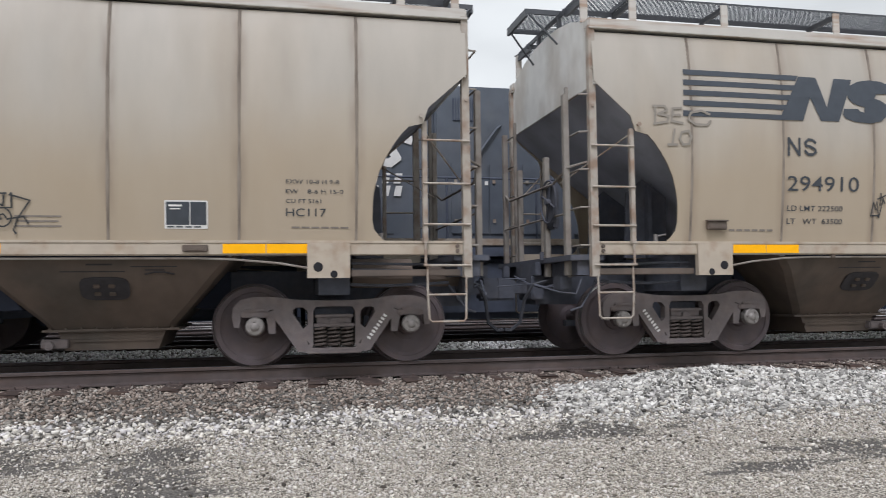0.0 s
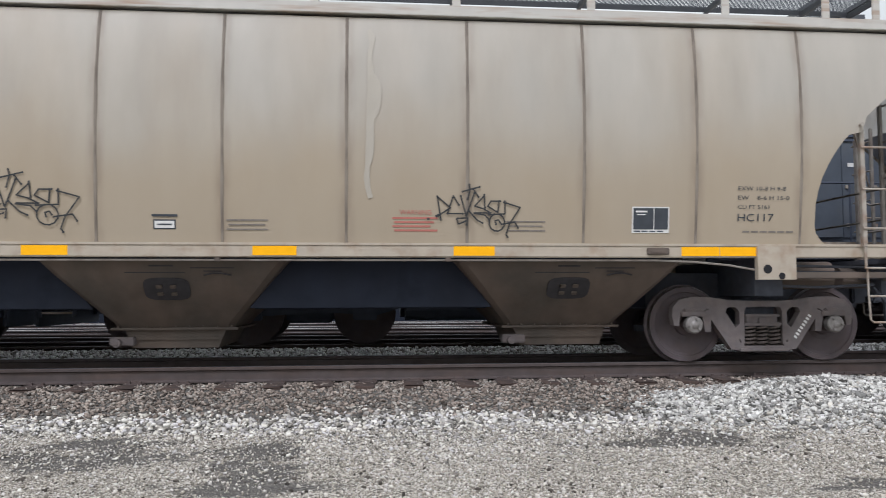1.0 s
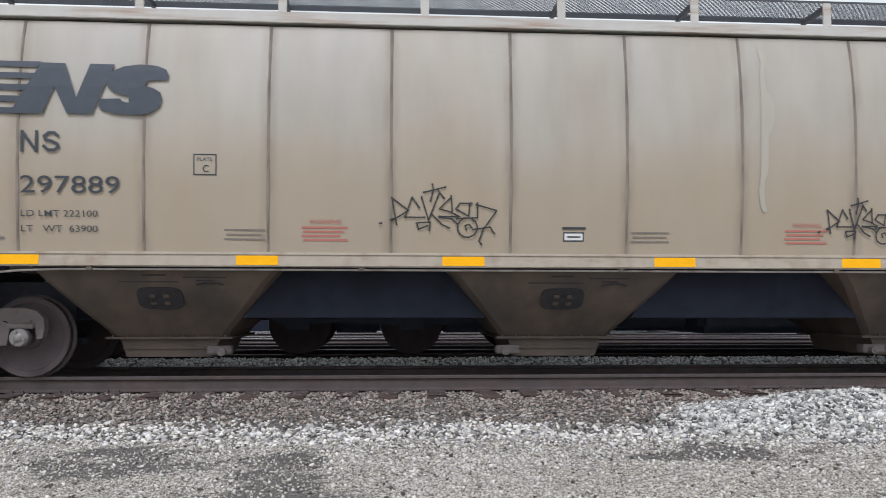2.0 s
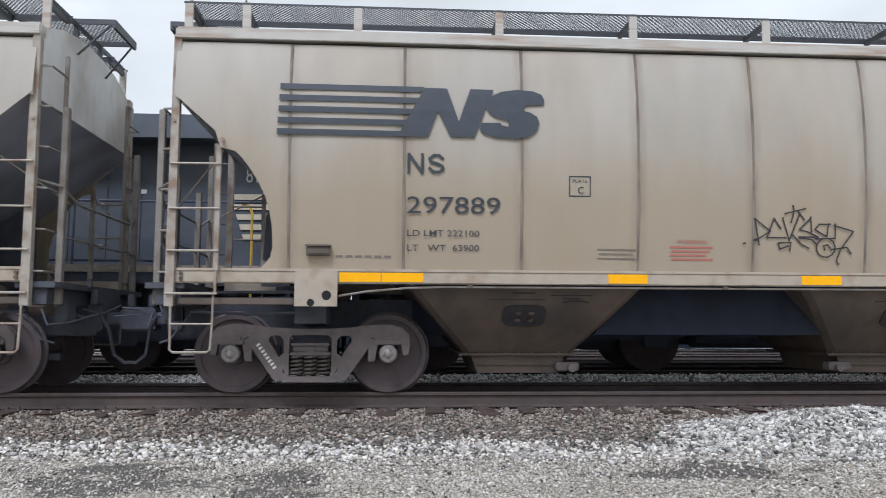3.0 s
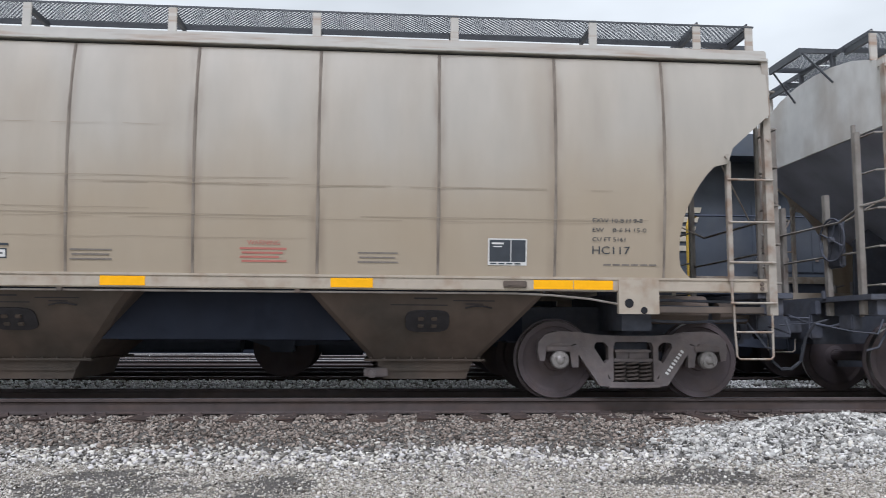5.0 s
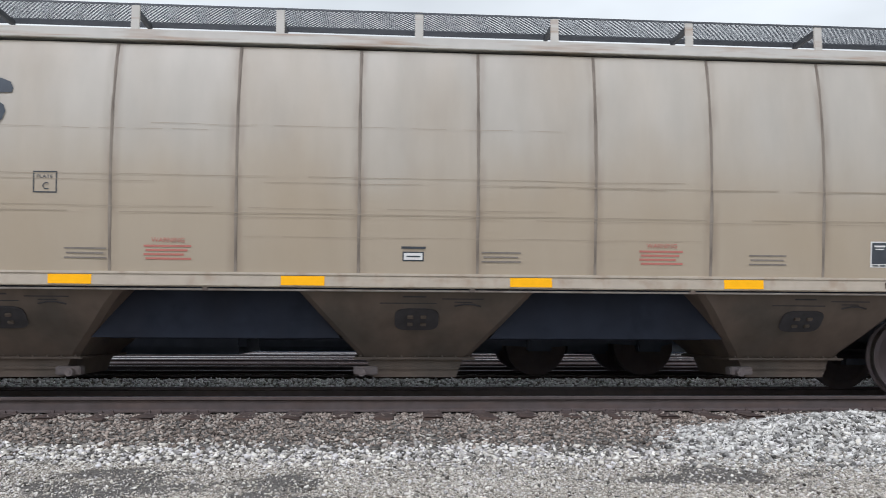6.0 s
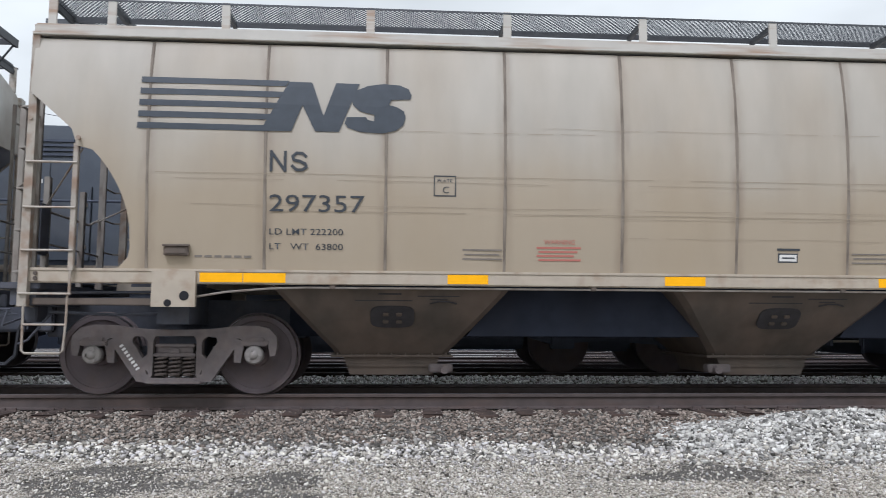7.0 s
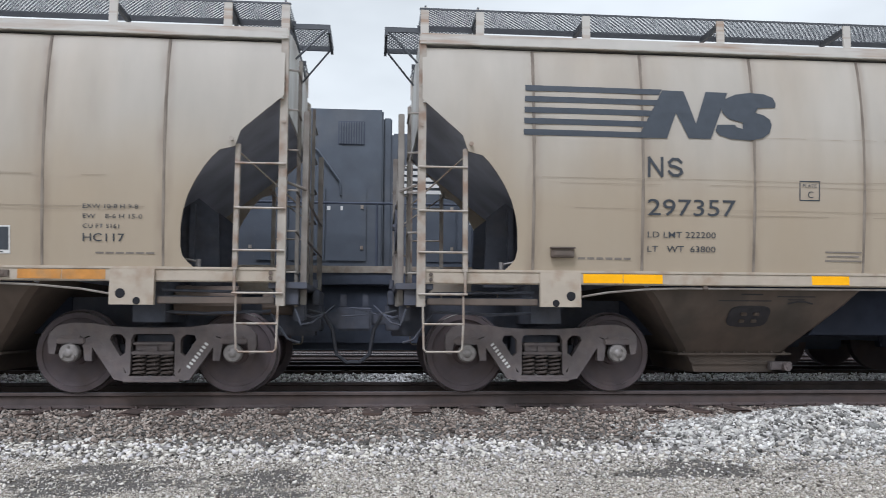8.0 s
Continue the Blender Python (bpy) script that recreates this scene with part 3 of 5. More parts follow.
    tube(bm, [(e * 8.66, -1.25, 1.75), (e * 8.68, 1.25, 1.75)], .014)
    part("end_handrail", bm, M_POST, parent)
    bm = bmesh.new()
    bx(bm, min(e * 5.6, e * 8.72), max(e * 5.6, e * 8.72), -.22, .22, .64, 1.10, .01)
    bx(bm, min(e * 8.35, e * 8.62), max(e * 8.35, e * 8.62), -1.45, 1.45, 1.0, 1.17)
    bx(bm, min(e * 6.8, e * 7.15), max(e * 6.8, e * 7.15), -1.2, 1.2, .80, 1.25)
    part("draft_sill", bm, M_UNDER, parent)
    bm = bmesh.new()
    bx(bm, min(e * 8.7, e * 9.02), max(e * 8.7, e * 9.02), -.09, .09, .78, .94, .015)
    bx(bm, min(e * 8.98, e * 9.24), max(e * 8.98, e * 9.24), -.17, .13, .70, 1.00, .03)
    bx(bm, min(e * 8.62, e * 8.80), max(e * 8.62, e * 8.80), -.30, .30, .70, 1.04, .02)
    part("coupler", bm, M_UNDER, parent, "dark cast knuckle coupler")
    bm = bmesh.new()
    tube(bm, [(e * 8.65, -.5, .95), (e * 8.85, -.5, .90), (e * 8.95, -.45, .72), (e * 9.0, -.4, .42), (e * 9.12, -.38, .32), (e * 9.2, -.38, .33)], .024)
    part("air_hose", bm, M_HOSE, parent)
    bm = bmesh.new()
    bx(bm, min(e * 8.70, e * 8.78), max(e * 8.70, e * 8.78), -.42, .42, 1.02, 1.20, .01)
    rod(bm, (e * 8.74, -.55, 1.22), (e * 8.74, -.55, 1.32), .03, 8)
    bx(bm, min(e * 9.02, e * 9.10), max(e * 9.02, e * 9.10), -.05, .05, 1.0, 1.16, .01)
    part("striker", bm, M_UNDER, parent)
    bm = bmesh.new()
    bx(bm, min(e * 8.52, e * 8.66), max(e * 8.52, e * 8.66), -1.0, -.72, .82, 1.02, .015)
    tube(bm, [(e * 8.6, -.72, .9), (e * 8.72, -.62, .86), (e * 8.84, -.5, .9)], .02)
    part("valve_box", bm, M_UNDER, parent)
    bm = bmesh.new()
    tube(bm, [(e * 8.3, -1.2, .9), (e * 8.5, -1.25, .62), (e * 8.62, -1.2, .58)], .014)
    tube(bm, [(e * 7.1, -1.15, .92), (e * 7.6, -1.2, .90), (e * 8.3, -1.2, .93)], .018)
    part("brake_line", bm, M_UNDER, parent)
    bm = bmesh.new()
    tube(bm, [(e * 8.6, -1.52, .95), (e * 8.66, -1.5, .78), (e * 8.75, -1.2, .80), (e * 8.85, -.3, .92), (e * 8.95, -.05, 1.02)], .012)
    if e < 0:
        tube(bm, [(-8.98, -.62, .97), (-9.24, -.60, .985), (-8.92, -.58, .91), (-9.34, -.55, .88)], .010)
    part("uncoupling_lever", bm, M_UNDER, parent)
    # roof end platform with its braces
    bm = grate(min(e * 8.30, e * 8.83), max(e * 8.30, e * 8.83), -.38, .38, 4.545)
    plat = part("roof_platform", bm, M_GRATE, parent, "steel grating platform over the car end")
    bm = bmesh.new()
    for y in (-.40, .40):
        bx(bm, min(e * 8.28, e * 8.85), max(e * 8.28, e * 8.85), y - .012, y + .012, 4.50, 4.565)
        rod(bm, (e * 8.80, y, 4.5), (e * 8.44, y * 1.2, 4.08), .014, 6)
        bx(bm, e * 8.38 - .03, e * 8.38 + .03, y - .02, y + .02, 4.25, 4.52)
    bx(bm, min(e * 8.82, e * 8.855), max(e * 8.82, e * 8.855), -.41, .41, 4.46, 4.565)
    part("platform_frame", bm, M_GRATE, plat)


def make_hopper_car():
    car = new("hopper_car")
    for s in (-1, 1):
        for a, b in zip(SEAMS, SEAMS[1:]):
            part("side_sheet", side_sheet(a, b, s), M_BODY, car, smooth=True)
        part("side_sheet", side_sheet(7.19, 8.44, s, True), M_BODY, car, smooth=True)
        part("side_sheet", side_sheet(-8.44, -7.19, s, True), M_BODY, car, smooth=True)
        for x in SEAMS:
            o = part("seam", seam_strip(s), M_SEAM, car, "dark dirty weld seam")
            o.location.x = x
        bm = bmesh.new()
        bx(bm, -8.46, 8.46, s * 1.43, s * 1.535, 1.235, 1.375, .012)
        bx(bm, -8.46, 8.46, s * 1.45, s * 1.545, 1.362, 1.395, .006)
        part("side_sill", bm, M_SILL, car, "pale tan side sill with rust stains")
        bm = bmesh.new()
        bx(bm, -8.47, 8.47, s * 1.42, s * 1.575, 3.945, 4.07, .018)
        bx(bm, -8.47, 8.47, s * 1.44, s * 1.61, 3.928, 3.955, .006)
        part("eave_rail", bm, M_EAVE, car, "rust-streaked pale eave rail")
        # added dark strip that stands in for the shade beneath the eave rail
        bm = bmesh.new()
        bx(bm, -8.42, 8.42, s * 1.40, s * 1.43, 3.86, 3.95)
        part("eave_backing", bm, M_SHADE, car)
        for k, x in enumerate((-8.40, -7.75, -6.48, -4.83, -3.23, -1.6, 0, 1.6, 3.23, 4.83, 6.48, 7.75, 8.40)):
            bm = bmesh.new()
            bx(bm, x - .048, x + .048, s * 1.275, s * 1.30, 4.10, 4.475, .005)
            part("walkway_post", bm, M_EAVE, car)
            bm = bmesh.new()
            prism(bm, [(x - .02, 4.435), (x + .02, 4.435), (x + .02, 4.37), (x - .02, 4.37)], s * 1.27, s * .72)
            part("walkway_bracket", bm, M_GRATE, car)
        walk_ob = part("roof_walkway", grate(-8.45, 8.45, min(s * 1.29, s * .74), max(s * 1.29, s * .74), 4.45), M_GRATE, car, "galvanised expanded-metal roof walkway")
        bm = bmesh.new()
        bx(bm, -8.46, 8.46, s * 1.292, s * 1.302, 4.446, 4.468)
        bx(bm, -8.46, 8.46, s * .73, s * .745, 4.40, 4.468)
        part("walkway_edge", bm, M_GRATE, walk_ob)
        for e in (-1, 1):
            cross = part("crossover_grating", grate(min(e * 7.78, e * 8.38), max(e * 7.78, e * 8.38), min(s * .72, s * .02), max(s * .72, s * .02), 4.475), M_GRATE, car, "steel grating crossing the roof end")
            bm = bmesh.new()
            for x in (7.77, 8.39):
                bx(bm, e * x - .01, e * x + .01, min(s * 1.27, 0), max(s * 1.27, 0), 4.45, 4.51)
            part("grating_edge", bm, M_GRATE, cross)
        # reflective patches on the sill
        for x0, x1 in ((-6.62, -5.705), (-3.94, -3.49), (-1.49, -1.02), (1.02, 1.49), (3.46, 3.92), (5.70, 6.60)):
            bm = bmesh.new()
            mid = [x0, (x0 + x1) / 2 - .004, (x0 + x1) / 2 + .004, x1] if x1 - x0 > .6 else [x0, x1]
            for a, b in zip(mid[::2], mid[1::2]):
                bx(bm, a, b, s * 1.534, s * 1.5385, 1.255, 1.357)
            part("reflector", bm, M_YELLOW, car, "bright yellow reflective patch")
    bm = bmesh.new()
    prof = [(-1.42, 4.06), (-1.2, 4.13), (-.9, 4.22), (-.45, 4.29), (0, 4.31), (.45, 4.29), (.9, 4.22), (1.2, 4.13), (1.42, 4.06)]
    for x0, x1 in ((-8.42, 8.42),):
        a = [bm.verts.new((x0, y, z)) for y, z in prof]
        b = [bm.verts.new((x1, y, z)) for y, z in prof]
        for i in range(len(prof) - 1):
            bm.faces.new((a[i], a[i + 1], b[i + 1], b[i]))
        bm.faces.new((a[0], b[0], b[-1], a[-1]))
    part("roof", bm, M_EAVE, car)
    for k in range(10):
        x = -7.6 + k * 1.69
        bm = bmesh.new()
        bx(bm, x - .55, x + .55, -.33, .33, 4.28, 4.40, .03)
        hatch = part("roof_hatch", bm, M_EAVE, car)
        bm = bmesh.new()
        bx(bm, x - .06, x + .06, -.45, .45, 4.36, 4.43, .01)
        part("hatch_clamp", bm, M_EAVE, hatch)
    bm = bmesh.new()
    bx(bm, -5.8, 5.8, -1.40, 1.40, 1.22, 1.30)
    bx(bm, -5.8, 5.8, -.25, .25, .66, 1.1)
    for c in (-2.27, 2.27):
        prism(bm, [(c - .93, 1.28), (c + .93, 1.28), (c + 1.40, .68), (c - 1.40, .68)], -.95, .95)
    part("underframe", bm, M_SHADE, car)
    for s in (-1, 1):
        bm = bmesh.new()
        tube(bm, [(-6.7, s * 1.50, 1.09), (-6.35, s * 1.50, 1.15), (-5.9, s * 1.50, 1.19), (-5.5, s * 1.50, 1.205), (5.5, s * 1.50, 1.205), (5.9, s * 1.50, 1.19), (6.35, s * 1.50, 1.15), (6.7, s * 1.50, 1.09)], .013)
        part("sill_pipe", bm, M_POST, car, "thin pale pipe under the sill")
        for x in (-5.2, -2.3, 0.6, 3.1):
            bm = bmesh.new()
            bx(bm, x - .03, x + .03, s * 1.47, s * 1.53, 1.19, 1.235, .006)
            part("pipe_clip", bm, M_HOPPER, car)
    for c, side in ((-4.54, 1), (0, -1), (4.54, -1)):
        hopper_bay(car, c, side)
    for e in (-1, 1):
        end_gear(car, e)
    for t in TRUCKS:
        make_truck(car, t)
    bm = bmesh.new()
    tube(bm, [(-8.70, -.72 + .27 * math.cos(a), 1.95 + .27 * math.sin(a)) for a in (2 * math.pi * k / 20 for k in range(21))], .014)
    for a in range(4):
        rod(bm, (-8.70, -.72, 1.95), (-8.70, -.72 + .27 * math.cos(a * 1.571 + .4), 1.95 + .27 * math.sin(a * 1.571 + .4)), .012, 6)
    rod(bm, (-8.62, -.72, 1.95), (-8.74, -.72, 1.95), .04, 8)
    bx(bm, -8.68, -8.60, -.86, -.58, 1.6, 2.2, .02)
    part("brake_wheel", bm, M_UNDER, car, "dark spoked hand brake wheel")
    bm = bmesh.new()
    rod(bm, (7.2, -.9, 1.05), (7.9, -.9, 1.05), .17, 16)
    rod(bm, (8.15, -.7, 1.02), (8.55, -.7, 1.02), .13, 14)
    part("air_tank", bm, M_HOPPER, car)
    return car

# ---- lettering of the cars ----
def emblem(parent, s=-1):
    """Five stripes that run into two heavy slanted shapes."""
    for k in range(5):
        z = 3.412 - k * .1275
        end = -5.71 - k * .040
        pts = [(-7.285 - k * .006, z), (end - .03, z - .005), (end + .01, z + .060), (-7.283 - k * .006, z + .066)]
        on_side("emblem_stripe", [pts], M_LOGO, parent, s, label="dark navy painted stripe")
    zig = [(-5.70, 3.462), (-5.45, 3.458), (-5.32, 3.08), (-5.19, 3.458), (-4.93, 3.455), (-5.15, 2.905), (-5.41, 2.905), (-5.57, 3.235), (-5.665, 2.9), (-6.0, 2.9), (-5.90, 2.97)]
    on_side("emblem_block", [zig], M_LOGO, parent, s, lift=0.0135, label="slanted heavy navy shape of the emblem")
    upper = [(-4.61, 3.28), (-4.37, 3.29), (-4.357, 3.34), (-4.39, 3.41), (-4.49, 3.45), (-4.67, 3.462), (-4.84, 3.435), (-4.96, 3.38), (-5.015, 3.29), (-5.0, 3.21), (-4.93, 3.145)]
    lower = [(-4.84, 3.12), (-4.73, 3.10), (-4.68, 3.07), (-4.70, 3.045), (-4.77, 3.032), (-4.84, 3.048), (-4.86, 3.078), (-5.07, 3.072), (-5.09, 3.0), (-5.05, 2.95), (-4.91, 2.908)]
    back = [(-4.68, 2.897), (-4.53, 2.93), (-4.45, 2.99), (-4.42, 3.08), (-4.44, 3.15), (-4.52, 3.2), (-4.69, 3.242), (-4.76, 3.268), (-4.77, 3.31), (-4.69, 3.33), (-4.62, 3.322)]
    on_side("emblem_block", [upper + lower + back], M_LOGO, parent, s, lift=0.0135, label="curved heavy navy shape of the emblem")


def mark(parent, s=-1):
    """The short painted mark above the number."""
    w = .032
    z0, z1 = 2.465, 2.675
    polys = stroke([(-5.875, z0), (-5.875, z1)], w) + stroke([(-5.875, z1), (-5.725, z0)], w) + stroke([(-5.725, z0), (-5.725, z1)], w)
    arc = [(-5.50, z1 - .05), (-5.54, z1 - .015), (-5.60, z1 - .012), (-5.645, z1 - .05), (-5.63, z1 - .09), (-5.57, z0 + .108), (-5.51, z0 + .08), (-5.495, z0 + .045), (-5.54, z0 + .012), (-5.60, z0 + .012), (-5.65, z0 + .055)]
    for k, poly in enumerate(polys + stroke(arc, w)):
        on_side("painted_mark", [poly], M_INK, parent, s, lift=0.010 + .0006 * k)


def stencils(car, number, load, light, tag_at=()):
    emblem(car)
    mark(car)
    letters("number", number, .185, -5.89, 2.025, M_INK, car, right=-4.86)
    letters("load_limit", "LD LMT " + load, .068, -5.885, 1.775, M_INK, car, right=-5.09)
    letters("light_weight", "LT   WT  " + light, .068, -5.885, 1.615, M_INK, car, right=-5.09)
    fr = []
    x0, x1, z0, z1 = -4.105, -3.858, 2.215, 2.445
    for b in (bar(x0, x1, z0, z0 + .013), bar(x0, x1, z1 - .013, z1), bar(x0, x0 + .013, z0, z1), bar(x1 - .013, x1, z0, z1)):
        fr.append(b)
    on_side("plate_frame", fr, M_INK, car)
    letters("plate_word", "PLATE", .036, -4.065, 2.37, M_INK, car, right=-3.90)
    letters("plate_letter", "C", .075, -4.01, 2.25, M_INK, car)
    letters("size_line", "EXW 10-8 H 9-8", .045, 6.36, 2.005, M_INK, car, right=6.93)
    letters("size_line", "EW    8-6 H 15-0", .045, 6.36, 1.90, M_INK, car, right=6.975)
    letters("volume_line", "CU FT 5161", .045, 6.36, 1.795, M_INK, car, right=6.735)
    letters("class_line", "HC117", .085, 6.36, 1.655, M_INK, car, right=6.79)
    on_side("fine_print", [bar(6.49 + k * .105, 6.575 + k * .105, 1.525, 1.545) for k in range(6)], M_FAINT, car)
    on_side("fine_print", [bar(-6.68 + k * .105, -6.60 + k * .105, 1.52, 1.545) for k in range(6)], M_FAINT, car)
    for x in (-2.95, 2.48):
        letters("warning_word", "WARNING", .05, x + .08, 1.705, M_RED, car, right=x + .43)
        on_side("warning_print", [bar(x + .02 * (k % 2), x + .50 - .04 * (k % 3), 1.655 - k * .045, 1.677 - k * .045) for k in range(4)], M_RED, car)
    for x in (-3.78, .70, 3.75):
        on_side("fine_print", [bar(x + .02 * (k % 2), x + .44 - .03 * (k % 2), 1.625 - k * .05, 1.642 - k * .05) for k in range(3)], M_FAINT, car)
    # small framed label
    on_side("job_label", [bar(-.175, .06, 1.53, 1.635)], M_INK, car, lift=.010)
    on_side("job_panel", [bar(-.16, .045, 1.545, 1.62)], M_WHITE, car, lift=.013)
    on_side("fine_print", [bar(-.19, .08, 1.665, 1.69), bar(-.13, .02, 1.575, 1.59)], M_INK, car, lift=.016)
    # black record panel with a pale frame
    on_side("record_frame", [bar(5.185, 5.62, 1.515, 1.81)], M_WHITE, car, lift=.010)
    on_side("record_panel", [bar(5.20, 5.435, 1.555, 1.795), bar(5.445, 5.605, 1.555, 1.795)], M_INK, car, lift=.013)
    on_side("fine_print", [bar(5.225, 5.36, 1.745, 1.765), bar(5.24, 5.34, 1.715, 1.727)], M_WHITE, car, lift=.016)
    on_side("fine_print", [bar(5.21 + k * .09, 5.28 + k * .09, 1.527, 1.541) for k in range(4)], M_INK, car, lift=.013)
    # card holder on the sheet and tack board on the sill
    bm = bmesh.new()
    bx(bm, -6.995, -6.735, -1.61, -1.555, 1.535, 1.635, .008)
    bx(bm, -6.975, -6.755, -1.618, -1.60, 1.55, 1.61, .006)
    bx(bm, -7.005, -6.725, -1.63, -1.57, 1.635, 1.652)
    part("card_holder", bm, M_HOPPER, car)
    bm = bmesh.new()
    bx(bm, 5.36, 5.62, -1.56, -1.53, 1.27, 1.345, .008)
    bx(bm, 5.40, 5.58, -1.566, -1.55, 1.285, 1.33, .006)
    part("tack_board", bm, M_HOPPER, car)
    for e in (-1, 1):
        bm = bmesh.new()
        for z in (1.28, 1.335):
            lathe_at(bm, e * 8.33, -1.545, z, .022)
        part("bolt_pair", bm, M_HOPPER, car)
    # number painted along one diagonal of each sideframe
    for t in TRUCKS:
        bm = bmesh.new()
        sg = -1 if t < 0 else 1
        for k in range(8):
            u = (k + .5) / 8
            cx, cz = t + sg * (.385 + .215 * u), .285 + .29 * u
            d = Vector((sg * .215, .29)).normalized()
            n = Vector((-d.y, d.x))
            pts = [(cx + a * d.x * .013 + b * n.x * .022, cz + a * d.y * .013 + b * n.y * .022) for a, b in ((-1, -1), (1, -1), (1, 1), (-1, 1))]
            bm.faces.new([bm.verts.new((x, -1.034, z)) for x, z in pts])
        part("frame_number", bm, M_WHITE, car)


def lathe_at(bm, x, y, z, r):
    rod(bm, (x, y + .02, z), (x, y - .012, z), r, 8)


TAG = [[(.10, .755), (.14, .345)], [(.10, .755), (.24, .56), (.11, .41)], [(.21, .455), (.27, .77), (.33, .61)], [(.21, .455), (.375, .455)],
       [(.35, .77), (.41, .41), (.495, .82)], [(.44, .97), (.45, .89), (.425, .71)], [(.37, .845), (.55, .93)], [(.485, .89), (.54, .755)],
       [(.60, .77), (.50, .59), (.59, .545), (.675, .47), (.50, .47)], [(.60, .79), (.61, .56)], [(.775, .68), (.675, .68), (.64, .59), (.75, .48), (.76, .68)]]
TAG2 = [[(.825, .68), (.825, .455), (.65, .44)], [(.815, .66), (.99, .57), (.875, .27), (.84, .09), (.86, .04)], [(.44, .50), (.525, .345), (.585, .29)],
        [(.31, .36), (.325, .27), (.40, .32)], [(.325, .37), (.425, .38), (.415, .25)], [(.79, .27), (.935, .31), (.97, .21)], [(.09, .41), (.11, .43)], [(.0, .355), (.012, .36)],
        [(.74 + .085 * math.cos(a * .5 + 1.9), .30 + .155 * math.sin(a * .5 + 1.9)) for a in range(12)], [(.73, .27), (.72, .33), (.755, .35), (.775, .30)], [(.50, .46), (.61, .43), (.655, .35)]]


TAG3 = [[(.06, .98), (.05, .55)], [(.02, .97), (.22, .98), (.26, .88), (.10, .78)], [(.10, .78), (.28, .74), (.26, .60), (.03, .54)], [(.50, .95), (.36, .93), (.33, .62), (.52, .58)], [(.35, .77), (.48, .78)],
        [(.98, .82), (.84, .90), (.66, .84), (.62, .68), (.74, .56), (.94, .56), (1.0, .66)], [(.38, .42), (.34, .08)], [(.26, .05), (.42, .06)], [(.62, .40), (.50, .36), (.46, .20), (.52, .06), (.62, .08), (.66, .26), (.62, .40)]]


def scribble(car, x0, x1, z0, z1, material, width=.016, lines=TAG + TAG2):
    """A sprayed tag: a run of hooks and loops."""
    bm = bmesh.new()
    k = 0
    for ln in lines:
        pts = [(x0 + (x1 - x0) * u, z0 + (z1 - z0) * v) for u, v in ln]
        for poly in stroke(pts, width):
            bm.faces.new([bm.verts.new((px, -(wide(pz) + .015 + .0002 * k), pz)) for px, pz in poly])
            k += 1
        for px, pz in (pts[0], pts[-1]):
            bm.faces.new([bm.verts.new((px + .013 * math.cos(a), -(wide(pz) + .015 + .0002 * k), pz + .013 * math.sin(a))) for a in range(6)])
    return part("spray_tag", bm, material, car, "scrawled spray-paint tag")


# ---- ground ----
PROFILE = [(-400, -.55), (6.4, -.53), (7.3, -.50), (7.75, -.46), (8.2, -.355), (8.6, -.262), (8.85, -.225), (9.0, -.208), (9.42, -.206), (9.52, -.20), (10.9, -.20), (11.1, -.16), (11.45, -.05), (13.2, -.045), (13.55, -.13), (13.8, -.20), (15.9, -.20), (16.6, -.25), (60, -.3), (900, -.6)]
CREST = [(2.5, 0), (2.75, .01), (3.07, .075), (3.6, .185), (4.28, .285), (4.9, .325), (5.5, .285), (7.0, .175), (9, .10), (12, .05), (16, 0)]
YC = 10.21
YC2 = 14.5


def heap(x, y):
    d = (y - 8.02 - .03 * math.sin(x * 2.1)) / (.42 if y < 8.02 else .34)
    return interp(x, CREST) * math.exp(-d * d)


def ground_z(x, y):
    z = interp(y, PROFILE) + heap(x, y)
    if 3 < y < 13 and abs(x) < 14:
        z += .012 * noise.noise((x * .9, y * .9, 0)) + .007 * noise.noise((x * 4, y * 4, 3))
    return z


# damp, trodden patches without loose stones: centre and half sizes in plan
DAMP = [(-.80, 5.9, .55, .85), (-.95, 6.9, .50, .45), (-2.35, 6.75, .75, .42), (-2.4, 7.35, 1.0, .22), (2.9, 7.05, .95, .38), (4.9, 5.75, 1.0, .45), (3.6, 5.35, .6, .2)]


def damp(x, y):
    """How damp and bare the ground is, 0 to 0.6; higher under ballast and heap to paint shade between stones."""
    if not (3 < y < 14 and -9 < x < 12):
        return .2
    # not damp: dark colour stands for the shade in gaps between stones
    if y > 7.75:
        return .75
    best = 0.0
    for cx, cy, a, b in DAMP:
        d = math.hypot((x - cx) / a, (y - cy) / b) + .75 * noise.noise((x * 2.2, y * 3.4, 5)) + .4 * noise.noise((x * 7, y * 9, 8))
        best = max(best, 1 - max(0, d - .5) / .75)
    return .12 + .5 * best


